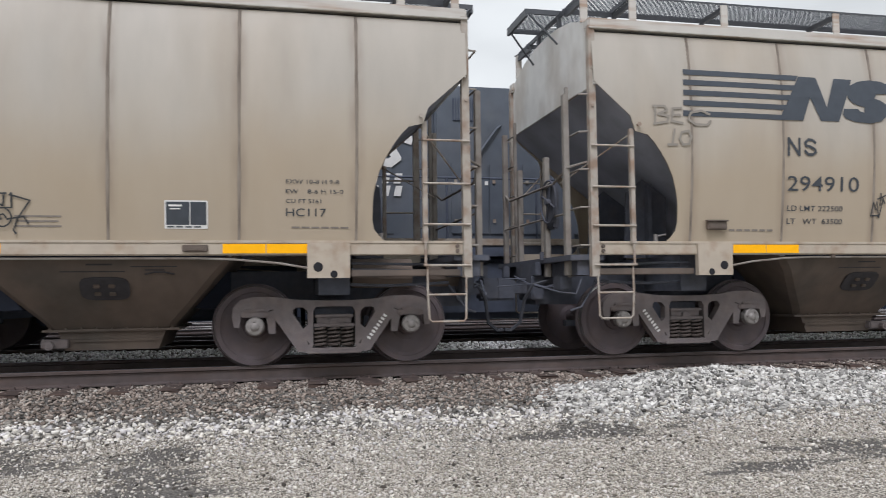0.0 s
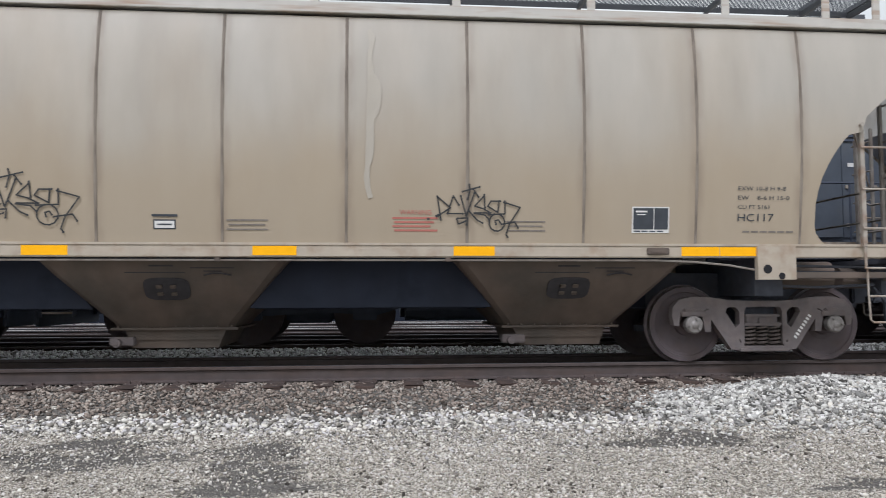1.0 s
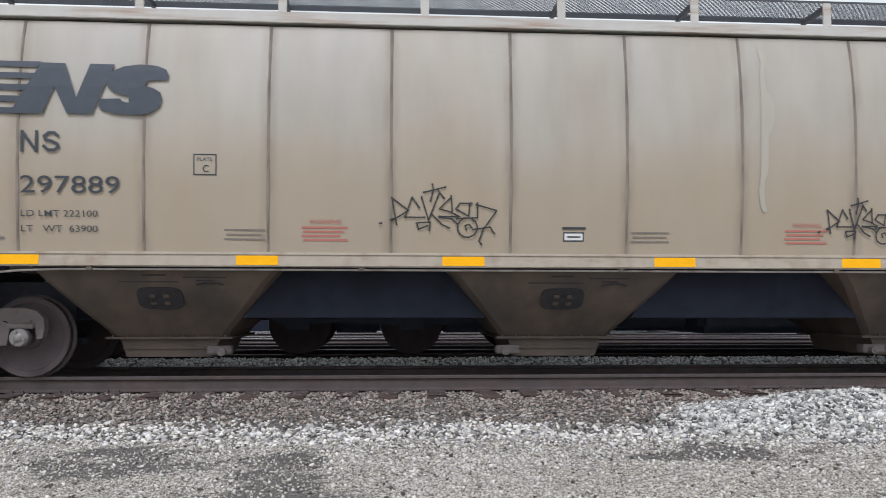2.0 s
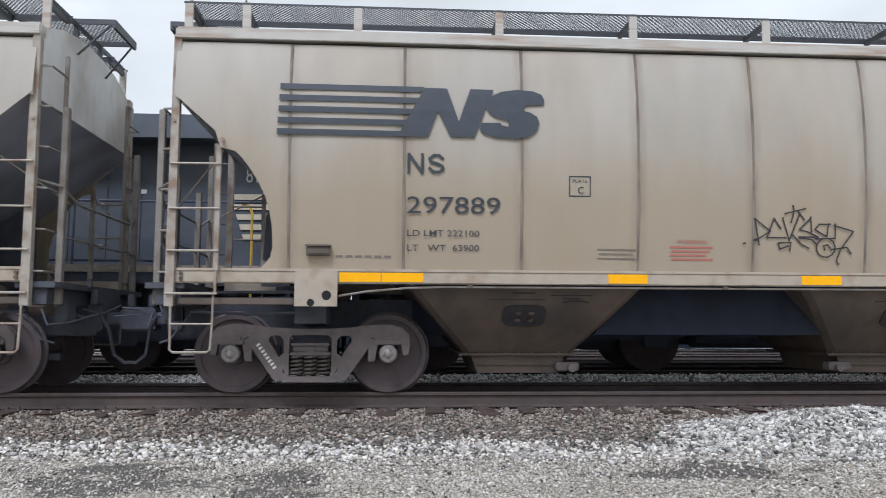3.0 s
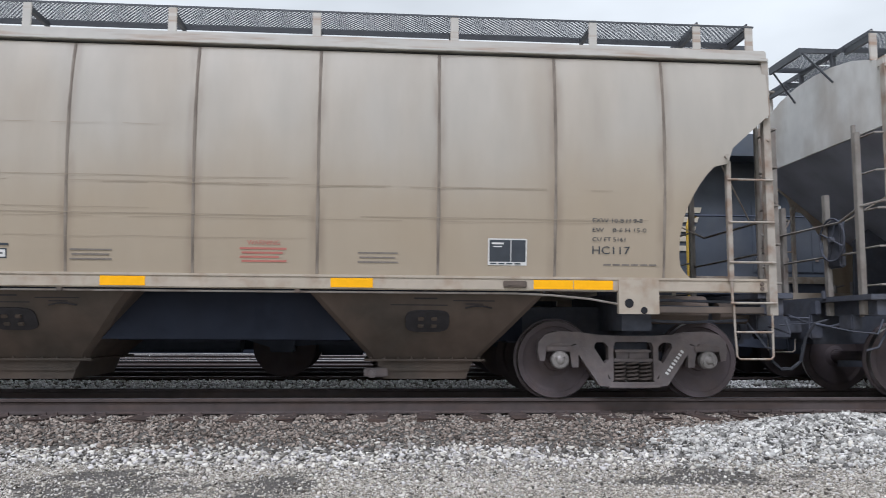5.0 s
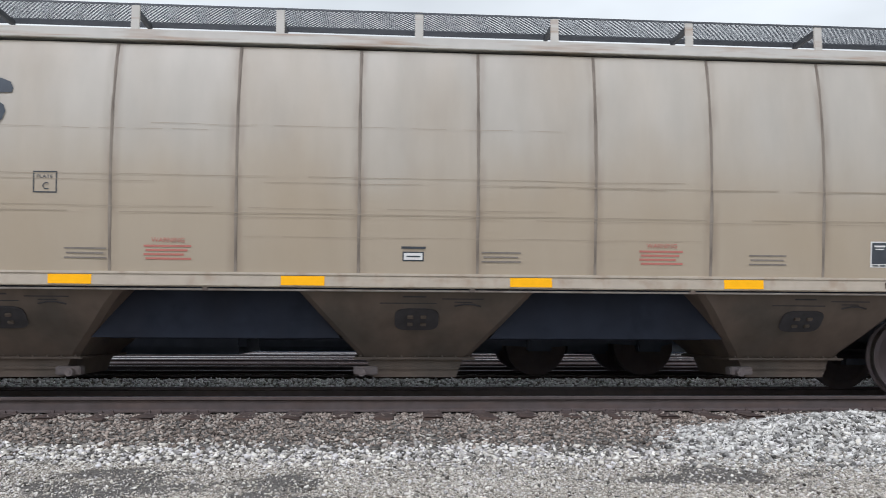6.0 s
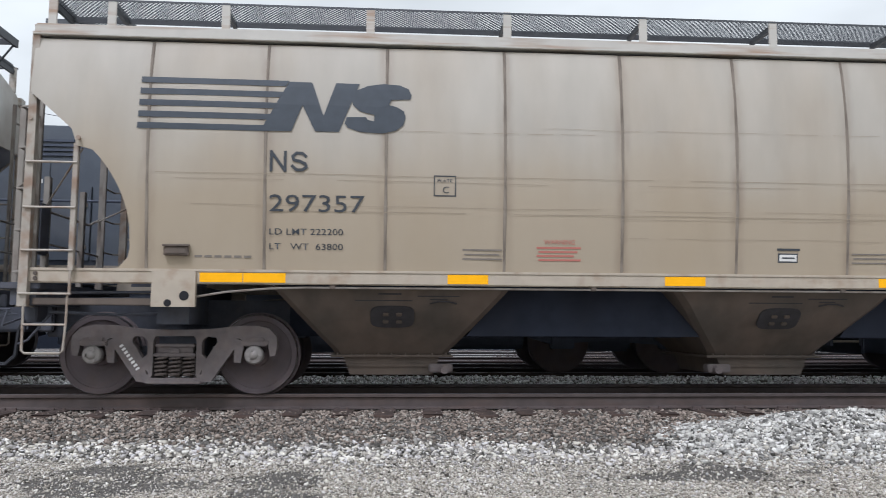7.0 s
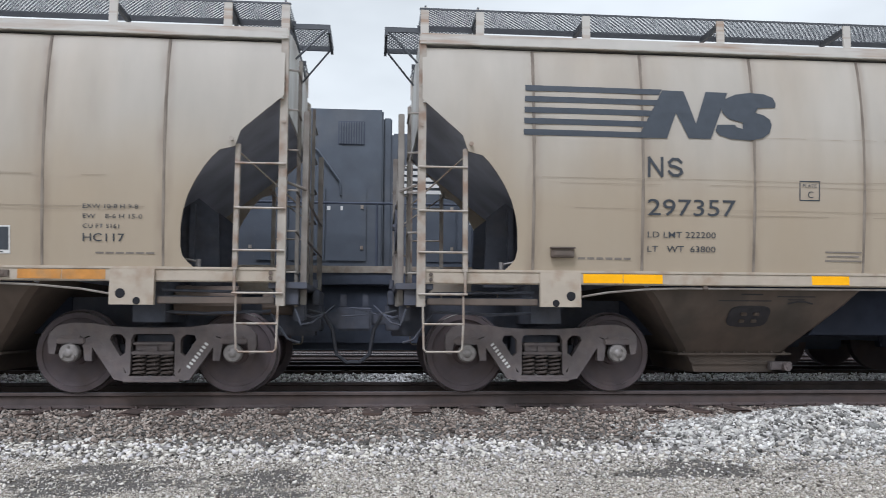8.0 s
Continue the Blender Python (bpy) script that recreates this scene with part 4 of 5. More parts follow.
def gravel_material():
    m = bpy.data.materials.new("gravel_ground")
    m.use_nodes = True
    n, l = m.node_tree.nodes, m.node_tree.links
    b = n["Principled BSDF"]
    b.inputs["Roughness"].default_value = 0.95
    b.inputs["Specular IOR Level"].default_value = 0.0
    tc = n.new("ShaderNodeTexCoord")
    vor = n.new("ShaderNodeTexVoronoi")
    vor.inputs["Scale"].default_value = 85
    ramp = n.new("ShaderNodeValToRGB")
    e = ramp.color_ramp.elements
    e[0].position, e[0].color = 0.0, (.085, .08, .075, 1)
    e[1].position, e[1].color = 1.0, (.68, .64, .57, 1)
    k = e.new(.35)
    k.color = (.205, .18, .15, 1)
    k = e.new(.7)
    k.color = (.43, .395, .335, 1)
    sep = n.new("ShaderNodeSeparateColor")
    l.new(tc.outputs["Object"], vor.inputs["Vector"])
    l.new(vor.outputs["Color"], sep.inputs[0])
    l.new(sep.outputs[0], ramp.inputs["Fac"])
    fine = n.new("ShaderNodeTexNoise")
    fine.inputs["Scale"].default_value, fine.inputs["Detail"].default_value = 140, 3
    patch = n.new("ShaderNodeTexNoise")
    patch.inputs["Scale"].default_value, patch.inputs["Detail"].default_value = 1.1, 6
    patch.inputs["Roughness"].default_value = 0.65
    mp = n.new("ShaderNodeMapping")
    mp.inputs["Scale"].default_value = (2.2, 3.4, 1)
    l.new(tc.outputs["Object"], mp.inputs["Vector"])
    l.new(mp.outputs[0], patch.inputs["Vector"])
    l.new(tc.outputs["Object"], fine.inputs["Vector"])
    at = n.new("ShaderNodeAttribute")
    at.attribute_name = "damp"
    ad = n.new("ShaderNodeMath")
    ad.operation = "ADD"
    l.new(at.outputs["Fac"], ad.inputs[0])
    l.new(patch.outputs["Fac"], ad.inputs[1])
    pr = n.new("ShaderNodeMapRange")
    pr.inputs["From Min"].default_value, pr.inputs["From Max"].default_value = .78, 1.02
    l.new(ad.outputs[0], pr.inputs["Value"])
    dark = n.new("ShaderNodeMixRGB")
    dark.inputs[2].default_value = (.085, .081, .078, 1)
    mul = n.new("ShaderNodeMath")
    mul.operation = "MULTIPLY"
    mul.inputs[1].default_value = .8
    l.new(pr.outputs[0], mul.inputs[0])
    l.new(mul.outputs[0], dark.inputs[0])
    l.new(ramp.outputs[0], dark.inputs[1])
    # near-black ground in the yard past the second track
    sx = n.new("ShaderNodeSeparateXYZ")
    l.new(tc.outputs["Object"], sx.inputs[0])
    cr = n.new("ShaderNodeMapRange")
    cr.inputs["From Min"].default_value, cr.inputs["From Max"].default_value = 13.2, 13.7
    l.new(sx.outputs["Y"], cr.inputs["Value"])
    far_dark = n.new("ShaderNodeMixRGB")
    far_dark.inputs[2].default_value = (.013, .015, .021, 1)
    l.new(cr.outputs[0], far_dark.inputs[0])
    l.new(dark.outputs[0], far_dark.inputs[1])
    ov = n.new("ShaderNodeMixRGB")
    ov.blend_type = "OVERLAY"
    ov.inputs[0].default_value = .7
    l.new(far_dark.outputs[0], ov.inputs[1])
    l.new(fine.outputs["Fac"], ov.inputs[2])
    l.new(ov.outputs[0], b.inputs["Base Color"])
    bp = n.new("ShaderNodeBump")
    bp.inputs["Strength"].default_value, bp.inputs["Distance"].default_value = .7, .012
    l.new(vor.outputs["Distance"], bp.inputs["Height"])
    bp.invert = True
    l.new(bp.outputs[0], b.inputs["Normal"])
    return m


def stone_material(name, cols):
    """Stones of several colours, one to each."""
    m = bpy.data.materials.new(name)
    m.use_nodes = True
    n, l = m.node_tree.nodes, m.node_tree.links
    b = n["Principled BSDF"]
    b.inputs["Roughness"].default_value = 0.95
    b.inputs["Specular IOR Level"].default_value = 0.0
    g = n.new("ShaderNodeNewGeometry")
    ramp = n.new("ShaderNodeValToRGB")
    ramp.color_ramp.interpolation = "LINEAR"
    e = ramp.color_ramp.elements
    e[0].position, e[0].color = 0, (*cols[0], 1)
    e[1].position, e[1].color = 1, (*cols[-1], 1)
    for k, c in enumerate(cols[1:-1]):
        q = e.new((k + 1) / (len(cols) - 1))
        q.color = (*c, 1)
    l.new(g.outputs["Random Per Island"], ramp.inputs["Fac"])
    t = n.new("ShaderNodeTexNoise")
    t.inputs["Scale"].default_value, t.inputs["Detail"].default_value = 60, 4
    tc = n.new("ShaderNodeTexCoord")
    l.new(tc.outputs["Object"], t.inputs["Vector"])
    ov = n.new("ShaderNodeMixRGB")
    ov.blend_type = "OVERLAY"
    ov.inputs[0].default_value = .45
    l.new(ramp.outputs[0], ov.inputs[1])
    l.new(t.outputs["Fac"], ov.inputs[2])
    l.new(ov.outputs[0], b.inputs["Base Color"])
    return m


M_GROUND = gravel_material()
M_PALE = stone_material("pale_limestone", [(0.068, 0.065, 0.059), (0.376, 0.348, 0.302), (0.638, 0.598, 0.524), (0.819, 0.782, 0.714), (0.148, 0.139, 0.125), (0.693, 0.662, 0.650), (0.251, 0.228, 0.199)])
M_BROWN = stone_material("rusty_ballast", [(0.057, 0.049, 0.043), (0.251, 0.205, 0.171), (0.433, 0.365, 0.308), (0.103, 0.085, 0.074), (0.46, 0.425, 0.375), (0.182, 0.148, 0.125), (0.342, 0.285, 0.239), (0.080, 0.068, 0.059)])
M_CLOD = stone_material("dark_clods", [(.05, .045, .04), (.12, .105, .09), (.07, .062, .055)])
# bluish tone of the shade between the rails is put into the stones
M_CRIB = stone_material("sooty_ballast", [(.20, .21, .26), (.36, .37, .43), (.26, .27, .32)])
M_HEAP = stone_material("grey_limestone", [(0.085, 0.083, 0.078), (0.296, 0.285, 0.264), (0.513, 0.496, 0.456), (0.693, 0.672, 0.630), (0.171, 0.168, 0.157), (0.456, 0.439, 0.405), (0.777, 0.756, 0.714)])
M_FINE = stone_material("fine_gravel", [(0.171, 0.154, 0.131), (0.536, 0.490, 0.410), (0.693, 0.651, 0.616), (0.388, 0.348, 0.291), (0.798, 0.756, 0.683)])
M_FARSTONE = stone_material("grey_ballast", [(.38, .38, .38), (.68, .67, .66), (.84, .83, .81), (.5, .49, .48), (.86, .85, .83)])


def make_ground():
    xs = np.concatenate([-np.geomspace(900, 9.5, 16), np.arange(-9, 12.01, .1), np.geomspace(12.5, 900, 16)])
    ys = np.concatenate([[-400, -100, -30, -8, 0, 2, 3.2], np.arange(4, 14.01, .08), [14.6, 15.3, 16, 17, 19, 23, 30, 45, 80, 160, 400, 900]])
    vs = [(x, y, ground_z(x, y)) for y in ys for x in xs]
    w = len(xs)
    fs = [(j * w + i, j * w + i + 1, (j + 1) * w + i + 1, (j + 1) * w + i) for j in range(len(ys) - 1) for i in range(w - 1)]
    me = bpy.data.meshes.new("ground")
    me.from_pydata(vs, [], fs)
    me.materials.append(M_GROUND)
    at = me.attributes.new("damp", "FLOAT", "POINT")
    at.data.foreach_set("value", [damp(x, y) for x, y, _ in vs])
    return tagged(new("ground", me), "grey gravel ground with dark damp patches", "ground", kind="structure")


BLOCK_V = np.array([(x, y, z) for x in (-1, 1) for y in (-1, 1) for z in (-1, 1)]) * .62
BLOCK_F = np.array([(0, 1, 3), (0, 3, 2), (4, 6, 7), (4, 7, 5), (0, 4, 5), (0, 5, 1), (2, 3, 7), (2, 7, 6), (0, 2, 6), (0, 6, 4), (1, 5, 7), (1, 7, 3)])


def stones(name, spots, sizes, material, label, seed, sink=.25):
    """Angular stones at spots (x, y, z), joined: broken, flattened lumps at every angle."""
    rng = np.random.default_rng(seed)
    n = len(spots)
    v = BLOCK_V[None] * rng.uniform(.45, 1.35, (n, 8, 1)) + rng.normal(0, .10, (n, 8, 3))
    v = v * np.stack([rng.uniform(.85, 1.3, n), rng.uniform(.75, 1.1, n), rng.uniform(.45, .85, n)], 1)[:, None] * (np.asarray(sizes) / 2)[:, None, None]
    a, t, p = rng.uniform(0, 6.283, n), rng.normal(0, .33, n), rng.normal(0, .33, n)
    ca, sa, ct, st, cp, sp = np.cos(a), np.sin(a), np.cos(t), np.sin(t), np.cos(p), np.sin(p)
    x, y, z = v[..., 0], v[..., 1], v[..., 2]
    y, z = y * ct[:, None] - z * st[:, None], y * st[:, None] + z * ct[:, None]
    x, z = x * cp[:, None] + z * sp[:, None], -x * sp[:, None] + z * cp[:, None]
    x, y = x * ca[:, None] - y * sa[:, None], x * sa[:, None] + y * ca[:, None]
    v = np.stack([x, y, z], -1) + np.asarray(spots)[:, None]
    v[..., 2] += (np.asarray(sizes) * (.5 - sink) * .6)[:, None]
    f = BLOCK_F[None] + (np.arange(n) * 8)[:, None, None]
    me = bpy.data.meshes.new(name)
    me.vertices.add(n * 8)
    me.vertices.foreach_set("co", v.reshape(-1))
    me.loops.add(n * 36)
    me.loops.foreach_set("vertex_index", f.reshape(-1).astype(np.int32))
    me.polygons.add(n * 12)
    me.polygons.foreach_set("loop_start", np.arange(0, n * 36, 3, dtype=np.int32))
    me.update(calc_edges=True)
    me.materials.append(material)
    return tagged(new(name, me), label, "gravel", kind="stuff")


def scatter(n, x0, x1, y0, y1, keep, seed):
    rng = random.Random(seed)
    out = []
    while len(out) < n:
        x, y = rng.uniform(x0, x1), rng.uniform(y0, y1)
        if rng.random() < keep(x, y):
            out.append((x, y, ground_z(x, y)))
    return out


def make_stones():
    rng = np.random.default_rng(5)

    def band(x, y):      # the line of pale stones at the foot of the shoulder
        c = 7.86 + .10 * noise.noise((x * .6, 0, 0)) - .02 * x
        return math.exp(-((y - c) / .22) ** 2)

    sp = scatter(6500, -6.5, 10, 7.1, 8.7, lambda x, y: band(x, y) * (1 if x < 3 else .5), 1)
    stones("pale_stones", sp, rng.uniform(.028, .058, len(sp)) * rng.choice([1, 1, 1, 1.3, 1.5], len(sp)), M_PALE, "loose pale crushed stones along the shoulder", 2)
    sp = scatter(15000, 1.2, 11, 7.05, 9.0, lambda x, y: min(1, heap(x, y) * 7), 3)
    stones("stone_heap", sp, rng.uniform(.032, .062, len(sp)) * rng.choice([1, 1, 1, 1.25, 1.5], len(sp)), M_HEAP, "heap of pale crushed limestone beside the track", 4)
    sp = scatter(24000, -7, 11, 7.9, 9.72, lambda x, y: (1 if y < 8.86 else .9) if y > 8.25 else max(0, (y - 7.9) / .35) * .7, 6)
    stones("ballast_stones", sp, rng.uniform(.022, .062, len(sp)), M_BROWN, "rust-stained ballast stones round the tie ends", 7)

    def front(x, y):
        return (.35 + .9 * max(0, noise.noise((x * .8, y * 1.4, 7)) + .25)) * (1 if abs(x - .8) < .75 * y else 0) * max(.34, 1 - 1.5 * (damp(x, y) - .12))

    sp = scatter(46000, -5.5, 7.5, 4.6, 7.8, front, 8)
    stones("fine_stones", sp, rng.uniform(.007, .015, len(sp)) * rng.choice([1, 1, 1, 1, 1.4, 1.4, 1.9, 2.6], len(sp)), M_FINE, "fine loose gravel on the ground", 9, sink=.1)
    def strewn(x, y):      # flat stones strewn thinly in front of the shoulder
        return max(.05, (y - 5.8) / 2.0) ** 1.4 * (1 if x > -.6 else .5) * max(.15, 1 - 1.7 * (damp(x, y) - .12))

    sp = scatter(4600, -5, 6.5, 5.3, 7.75, strewn, 14)
    stones("strewn_stones", sp, rng.uniform(.016, .044, len(sp)), M_PALE, "flat pale stones strewn over the gravel", 15, sink=.2)
    sp = scatter(420, -3.8, 6.0, 5.3, 7.7, lambda x, y: max(.08, noise.noise((x * 1.1, y * 1.6, 4)) + .3), 16)
    stones("dark_stones", sp, rng.uniform(.014, .030, len(sp)) * rng.choice([1, 1, 1, 1.7], len(sp)), M_CLOD, "dark clods lying on the pale gravel", 17, sink=.2)
    sp = scatter(11000, -11, 14, 11.0, 13.8, lambda x, y: 1, 10)
    stones("far_ballast", sp, rng.uniform(.035, .075, len(sp)), M_FARSTONE, "grey ballast between the two tracks", 11)
    sp = scatter(7000, -9, 12, 9.75, 10.95, lambda x, y: 1, 12)
    stones("crib_ballast", sp, rng.uniform(.03, .06, len(sp)), M_CRIB, "blue-grey ballast between the rails", 13)


def rail_profile(y, z):
    return [(y + a, z + b) for a, b in ((-.07, -.175), (.07, -.175), (.07, -.163), (.012, -.145), (.01, -.05), (.036, -.037), (.036, -.012), (.028, -.002), (-.028, -.002), (-.036, -.012), (-.036, -.037), (-.01, -.05), (-.012, -.145), (-.07, -.163))]


def make_track(yc, head, name, label, ties=(), x0=-260, x1=260):
    tr = new(name)
    tagged(tr, label, "railway track", kind="structure")
    for s in (-1, 1):
        bm = bmesh.new()
        pr = rail_profile(yc + s * .753, 0)
        a = [bm.verts.new((x0, y, z)) for y, z in pr]
        b = [bm.verts.new((x1, y, z)) for y, z in pr]
        for i in range(len(pr)):
            j = (i + 1) % len(pr)
            bm.faces.new((a[i], a[j], b[j], b[i]))
        rail = part("rail", bm, M_RAIL, tr, "rust-brown steel rail")
        bm = bmesh.new()
        if head == M_POLISH:      # crowned and worn bright down to the corner
            c = yc + s * .753
            pr = [(c - .0375, -.034), (c - .034, -.016), (c - .022, -.001), (c + .022, .001), (c + .034, -.016), (c, -.02)]
            a = [bm.verts.new((x0, y, z)) for y, z in pr]
            b = [bm.verts.new((x1, y, z)) for y, z in pr]
            for i in range(len(pr)):
                j = (i + 1) % len(pr)
                bm.faces.new((a[i], a[j], b[j], b[i]))
        else:
            bx(bm, x0, x1, yc + s * .753 - .026, yc + s * .753 + .026, -.003, 0)
        part("running_surface", bm, head, rail, "worn bright top of the rail")
    return tr


def make_ties(tr, yc, x0, x1, step=.53):
    rnd = random.Random(31)
    meshes = []
    for k in range(5):
        bm = bmesh.new()
        bx(bm, -.115, .115, -1.31, 1.31, -.16, 0, .012)
        for v in bm.verts:
            v.co += Vector((rnd.uniform(-.008, .008), rnd.uniform(-.02, .02), rnd.uniform(-.006, .006)))
        o = part("tie", bm, M_TIE, tr)
        meshes.append(o)
        o.location = (x0 + k * step, yc + rnd.uniform(-.05, .05), -.182)
    bm = bmesh.new()
    bx(bm, -.10, .10, -.17, .17, -.012, .002, .003)
    for dx in (-.06, .06):
        for dy in (-.10, .10):
            bx(bm, dx - .012, dx + .012, dy - .016, dy + .016, 0, .028)
    plate = part("tie_plate", bm, M_RAIL, tr, "rusty tie plate with spikes")
    plate.location = (x0, yc - .753, -.176)
    x = x0 + 5 * step
    while x < x1:
        o = again(rnd.choice(meshes), tr, pose(x + rnd.uniform(-.03, .03), yc + rnd.uniform(-.06, .06), -.182, 0, 0, rnd.uniform(-1, 1)))
        again(plate, tr, pose(x, yc - .753, -.176))
        x += step


# ---- locomotives ----
def hood_stripes(parent, s):
    out = []
    for k in range(5):
        z = 2.90 - k * .172
        bm = bmesh.new()
        x0 = -.80 + k * .055
        for a, b in ((x0, -.26), (-.25, -.03)):
            prism(bm, [(a - (.03 if a < -.3 else 0), z + .095), (a, z), (b, z), (b, z + .095)], s * .96, s * .972)
        part("hood_stripe", bm, M_CREAM, parent, "cream painted stripe")


def make_loco(number):
    """A black diesel seen from its hood end: local x 0 is the hood's end corner, the hood runs to negative x."""
    lo = new("locomotive")
    bm = bmesh.new()
    bx(bm, -19.5, .83, -1.48, 1.48, 1.42, 1.72, .02)
    bx(bm, -19.4, .7, -.5, .5, .9, 1.42)
    part("frame", bm, M_LOCODK, lo)
    for s in (-1, 1):
        bm = bmesh.new()
        bx(bm, -19.5, .83, s * 1.478, s * 1.50, 1.62, 1.735)
        part("deck_edge", bm, M_LOCOTAN, lo, "dusty tan edge of the walkway")
    # hood sections
    for x0, x1, w, top in ((-4.6, 0, .95, 4.02), (-9.35, -4.6, .95, 4.10), (-12.1, -9.5, 1.0, 4.50), (-16.4, -12.1, .95, 4.15)):
        bm = bmesh.new()
        bx(bm, x0, x1, -w, w, 1.72, top, .03)
        part("hood", bm, M_LOCO, lo, "black hood with service doors")
    bm = bmesh.new()
    bx(bm, -9.5, -9.35, -.9, .9, 1.72, 4.38, .02)
    part("hood", bm, M_LOCO, lo)
    # radiator wings with an angled end
    bm = bmesh.new()
    a = [(-5.2, -1.5), (-.22, -1.5), (.12, -1.02), (.12, 1.02), (-.22, 1.5), (-5.2, 1.5)]
    b = [(x, y * (1.0 if abs(y) < 1.2 else .70)) for x, y in a]
    lo_v = [bm.verts.new((x, y, 3.83)) for x, y in [(x - (.05 if x > -1 else 0), y) for x, y in a]]
    up_v = [bm.verts.new((x, y, 4.22)) for x, y in a]
    rf_v = [bm.verts.new((x - (.25 if x > -1 else 0), y, 4.27)) for x, y in b]
    for p, q in ((lo_v, up_v), (up_v, rf_v)):
        for i in range(6):
            j = (i + 1) % 6
            bm.faces.new((p[i], p[j], q[j], q[i]))
    bm.faces.new(lo_v)
    bm.faces.new(rf_v[::-1])
    part("radiator_wing", bm, M_LOCO, lo, "overhanging black radiator box")
    bm = bmesh.new()
    bx(bm, -4.6, -.85, -1.0, 1.0, 4.26, 4.36, .02)
    part("radiator_shutter", bm, M_LOCODK, lo)
    # doors, louvres, handles
    for s in (-1, 1):
        rnd = random.Random(4)
        x = -1.75
        while x > -16:
            if -9.6 < x < -8.6:
                x -= .5
                continue
            w = rnd.choice((.55, .62, .7))
            bm = bmesh.new()
            y = .985 if -12.8 < x < -9.4 else .955
            yy = y + (.03 if -12.1 < x - w and x < -9.5 else 0)
            bx(bm, x - w + .03, x, s * (yy - .04), s * (yy + .016), 1.85, rnd.choice((3.1, 3.1, 3.55)), .008)
            door = part("hood_door", bm, M_LOCO, lo)
            for z in (2.05, 2.75):
                bm = bmesh.new()
                bx(bm, x - .10, x - .05, s * (yy + .014), s * (yy + .04), z, z + .06)
                part("latch", bm, M_STEEL, door)
            x -= w
        bm = bmesh.new()
        bx(bm, -10.28, -9.82, s * .99, s * 1.015, 3.86, 4.28, .01)
        vent = part("intake_grille", bm, M_LOCODK, lo, "slatted intake grille")
        for k in range(10):
            bm = bmesh.new()
            bx(bm, -10.26 + k * .0435, -10.238 + k * .0435, s * 1.01, s * 1.03, 3.88, 4.26)
            part("slat", bm, M_LOCO, vent)
        bm = bmesh.new()
        bx(bm, -12.05, -11.15, min(s * .99, s * 1.012), max(s * .99, s * 1.012), 3.93, 4.38, .008)
        vent = part("side_grille", bm, M_LOCODK, lo, "wide grille of level slats")
        for k in range(8):
            bm = bmesh.new()
            bx(bm, -12.02, -11.18, min(s * 1.008, s * 1.034), max(s * 1.008, s * 1.034), 3.95 + k * .053, 3.975 + k * .053)
            part("slat", bm, M_LOCO, vent)
        bm = bmesh.new()
        bx(bm, -3.3, -2.35, s * .94, s * .965, 3.2, 3.72, .01)
        part("hood_panel", bm, M_LOCODK, lo)
        bm = bmesh.new()
        tube(bm, [(-10.7, s * 1.02, 3.80), (-10.62, s * 1.05, 3.74), (-10.24, s * 1.05, 3.22), (-10.22, s * 1.05, 2.98)], .022)
        part("drain_pipe", bm, M_LOCO, lo)
        hood_stripes(lo, s)
        for x, z, w in ((-10.45, 2.72, .06), (-10.22, 2.72, .04), (-5.6, 3.05, .10), (-13.2, 3.15, .12), (-2.3, 2.98, .09)):
            bm = bmesh.new()
            bx(bm, x, x + w, min(s * 1.02, s * 1.034), max(s * 1.02, s * 1.034), z, z + .07) if x < -9.5 and x > -12 else bx(bm, x, x + w, min(s * .965, s * .98), max(s * .965, s * .98), z, z + .07)
            part("notice", bm, M_WHITE, lo, "small white notice plate")
        for z in (3.62, 3.70, 3.78, 3.86):
            bm = bmesh.new()
            bx(bm, -13.6, -12.6, min(s * .945, s * .975), max(s * .945, s * .975), z, z + .04)
            part("louvre", bm, M_LOCODK, lo)
        if s < 0:      # pale emblem on the hood: slanted bars on one side, a heavy curved shape on the other
            for k in range(5):
                z = 3.48 - k * .112
                bm = bmesh.new()
                prism(bm, [(-9.13 - k * .052, z), (-8.30 + k * .03, z), (-8.32 + k * .03, z + .065), (-9.10 - k * .052, z + .065)], s * .955, s * .976)
                part("emblem_bar", bm, M_WHITE, lo, "white painted bar of the emblem")
        bm = bmesh.new()
        way = [(-8.36, 3.50), (-8.55, 3.56), (-8.86, 3.55), (-8.96, 3.44), (-8.86, 3.34), (-8.66, 3.28), (-8.60, 3.18), (-8.72, 3.09), (-9.06, 3.08)]
        way = [(-17.42 - x, z) for x, z in way] if s > 0 else []
        for k, (p, q) in enumerate(zip(way, way[1:])):
            for poly in stroke([p, q], .15):
                prism(bm, poly, s * .955, s * (.975 + .0008 * k))
        if s > 0:
            part("hood_emblem", bm, M_WHITE, lo, "white curved painted emblem")
        for z, n in ((2.73, 7), (2.51, 8)):
            for i in range(n):
                xx, lean = (-8.88 if s > 0 else -8.0) + i * .21, -.04 * s
                bm = bmesh.new()
                prism(bm, [(xx, z), (xx + .12, z), (xx + .12 + lean, z + .18), (xx + lean, z + .18)], s * .955, s * .976)
                part("hood_lettering", bm, M_WHITE, lo, "white slanted block of lettering")
        # handrail
        bm = bmesh.new()
        tube(bm, [(-16.2, s * 1.45, 2.78), (-.1, s * 1.45, 2.78), (.15, s * 1.45, 2.70), (.2, s * 1.45, 2.5)], .02)
        part("handrail", bm, M_LOCODK, lo)
        for k in range(11):
            bm = bmesh.new()
            rod(bm, (-16 + k * 1.6, s * 1.45, 1.72), (-16 + k * 1.6, s * 1.45, 2.78), .022, 6)
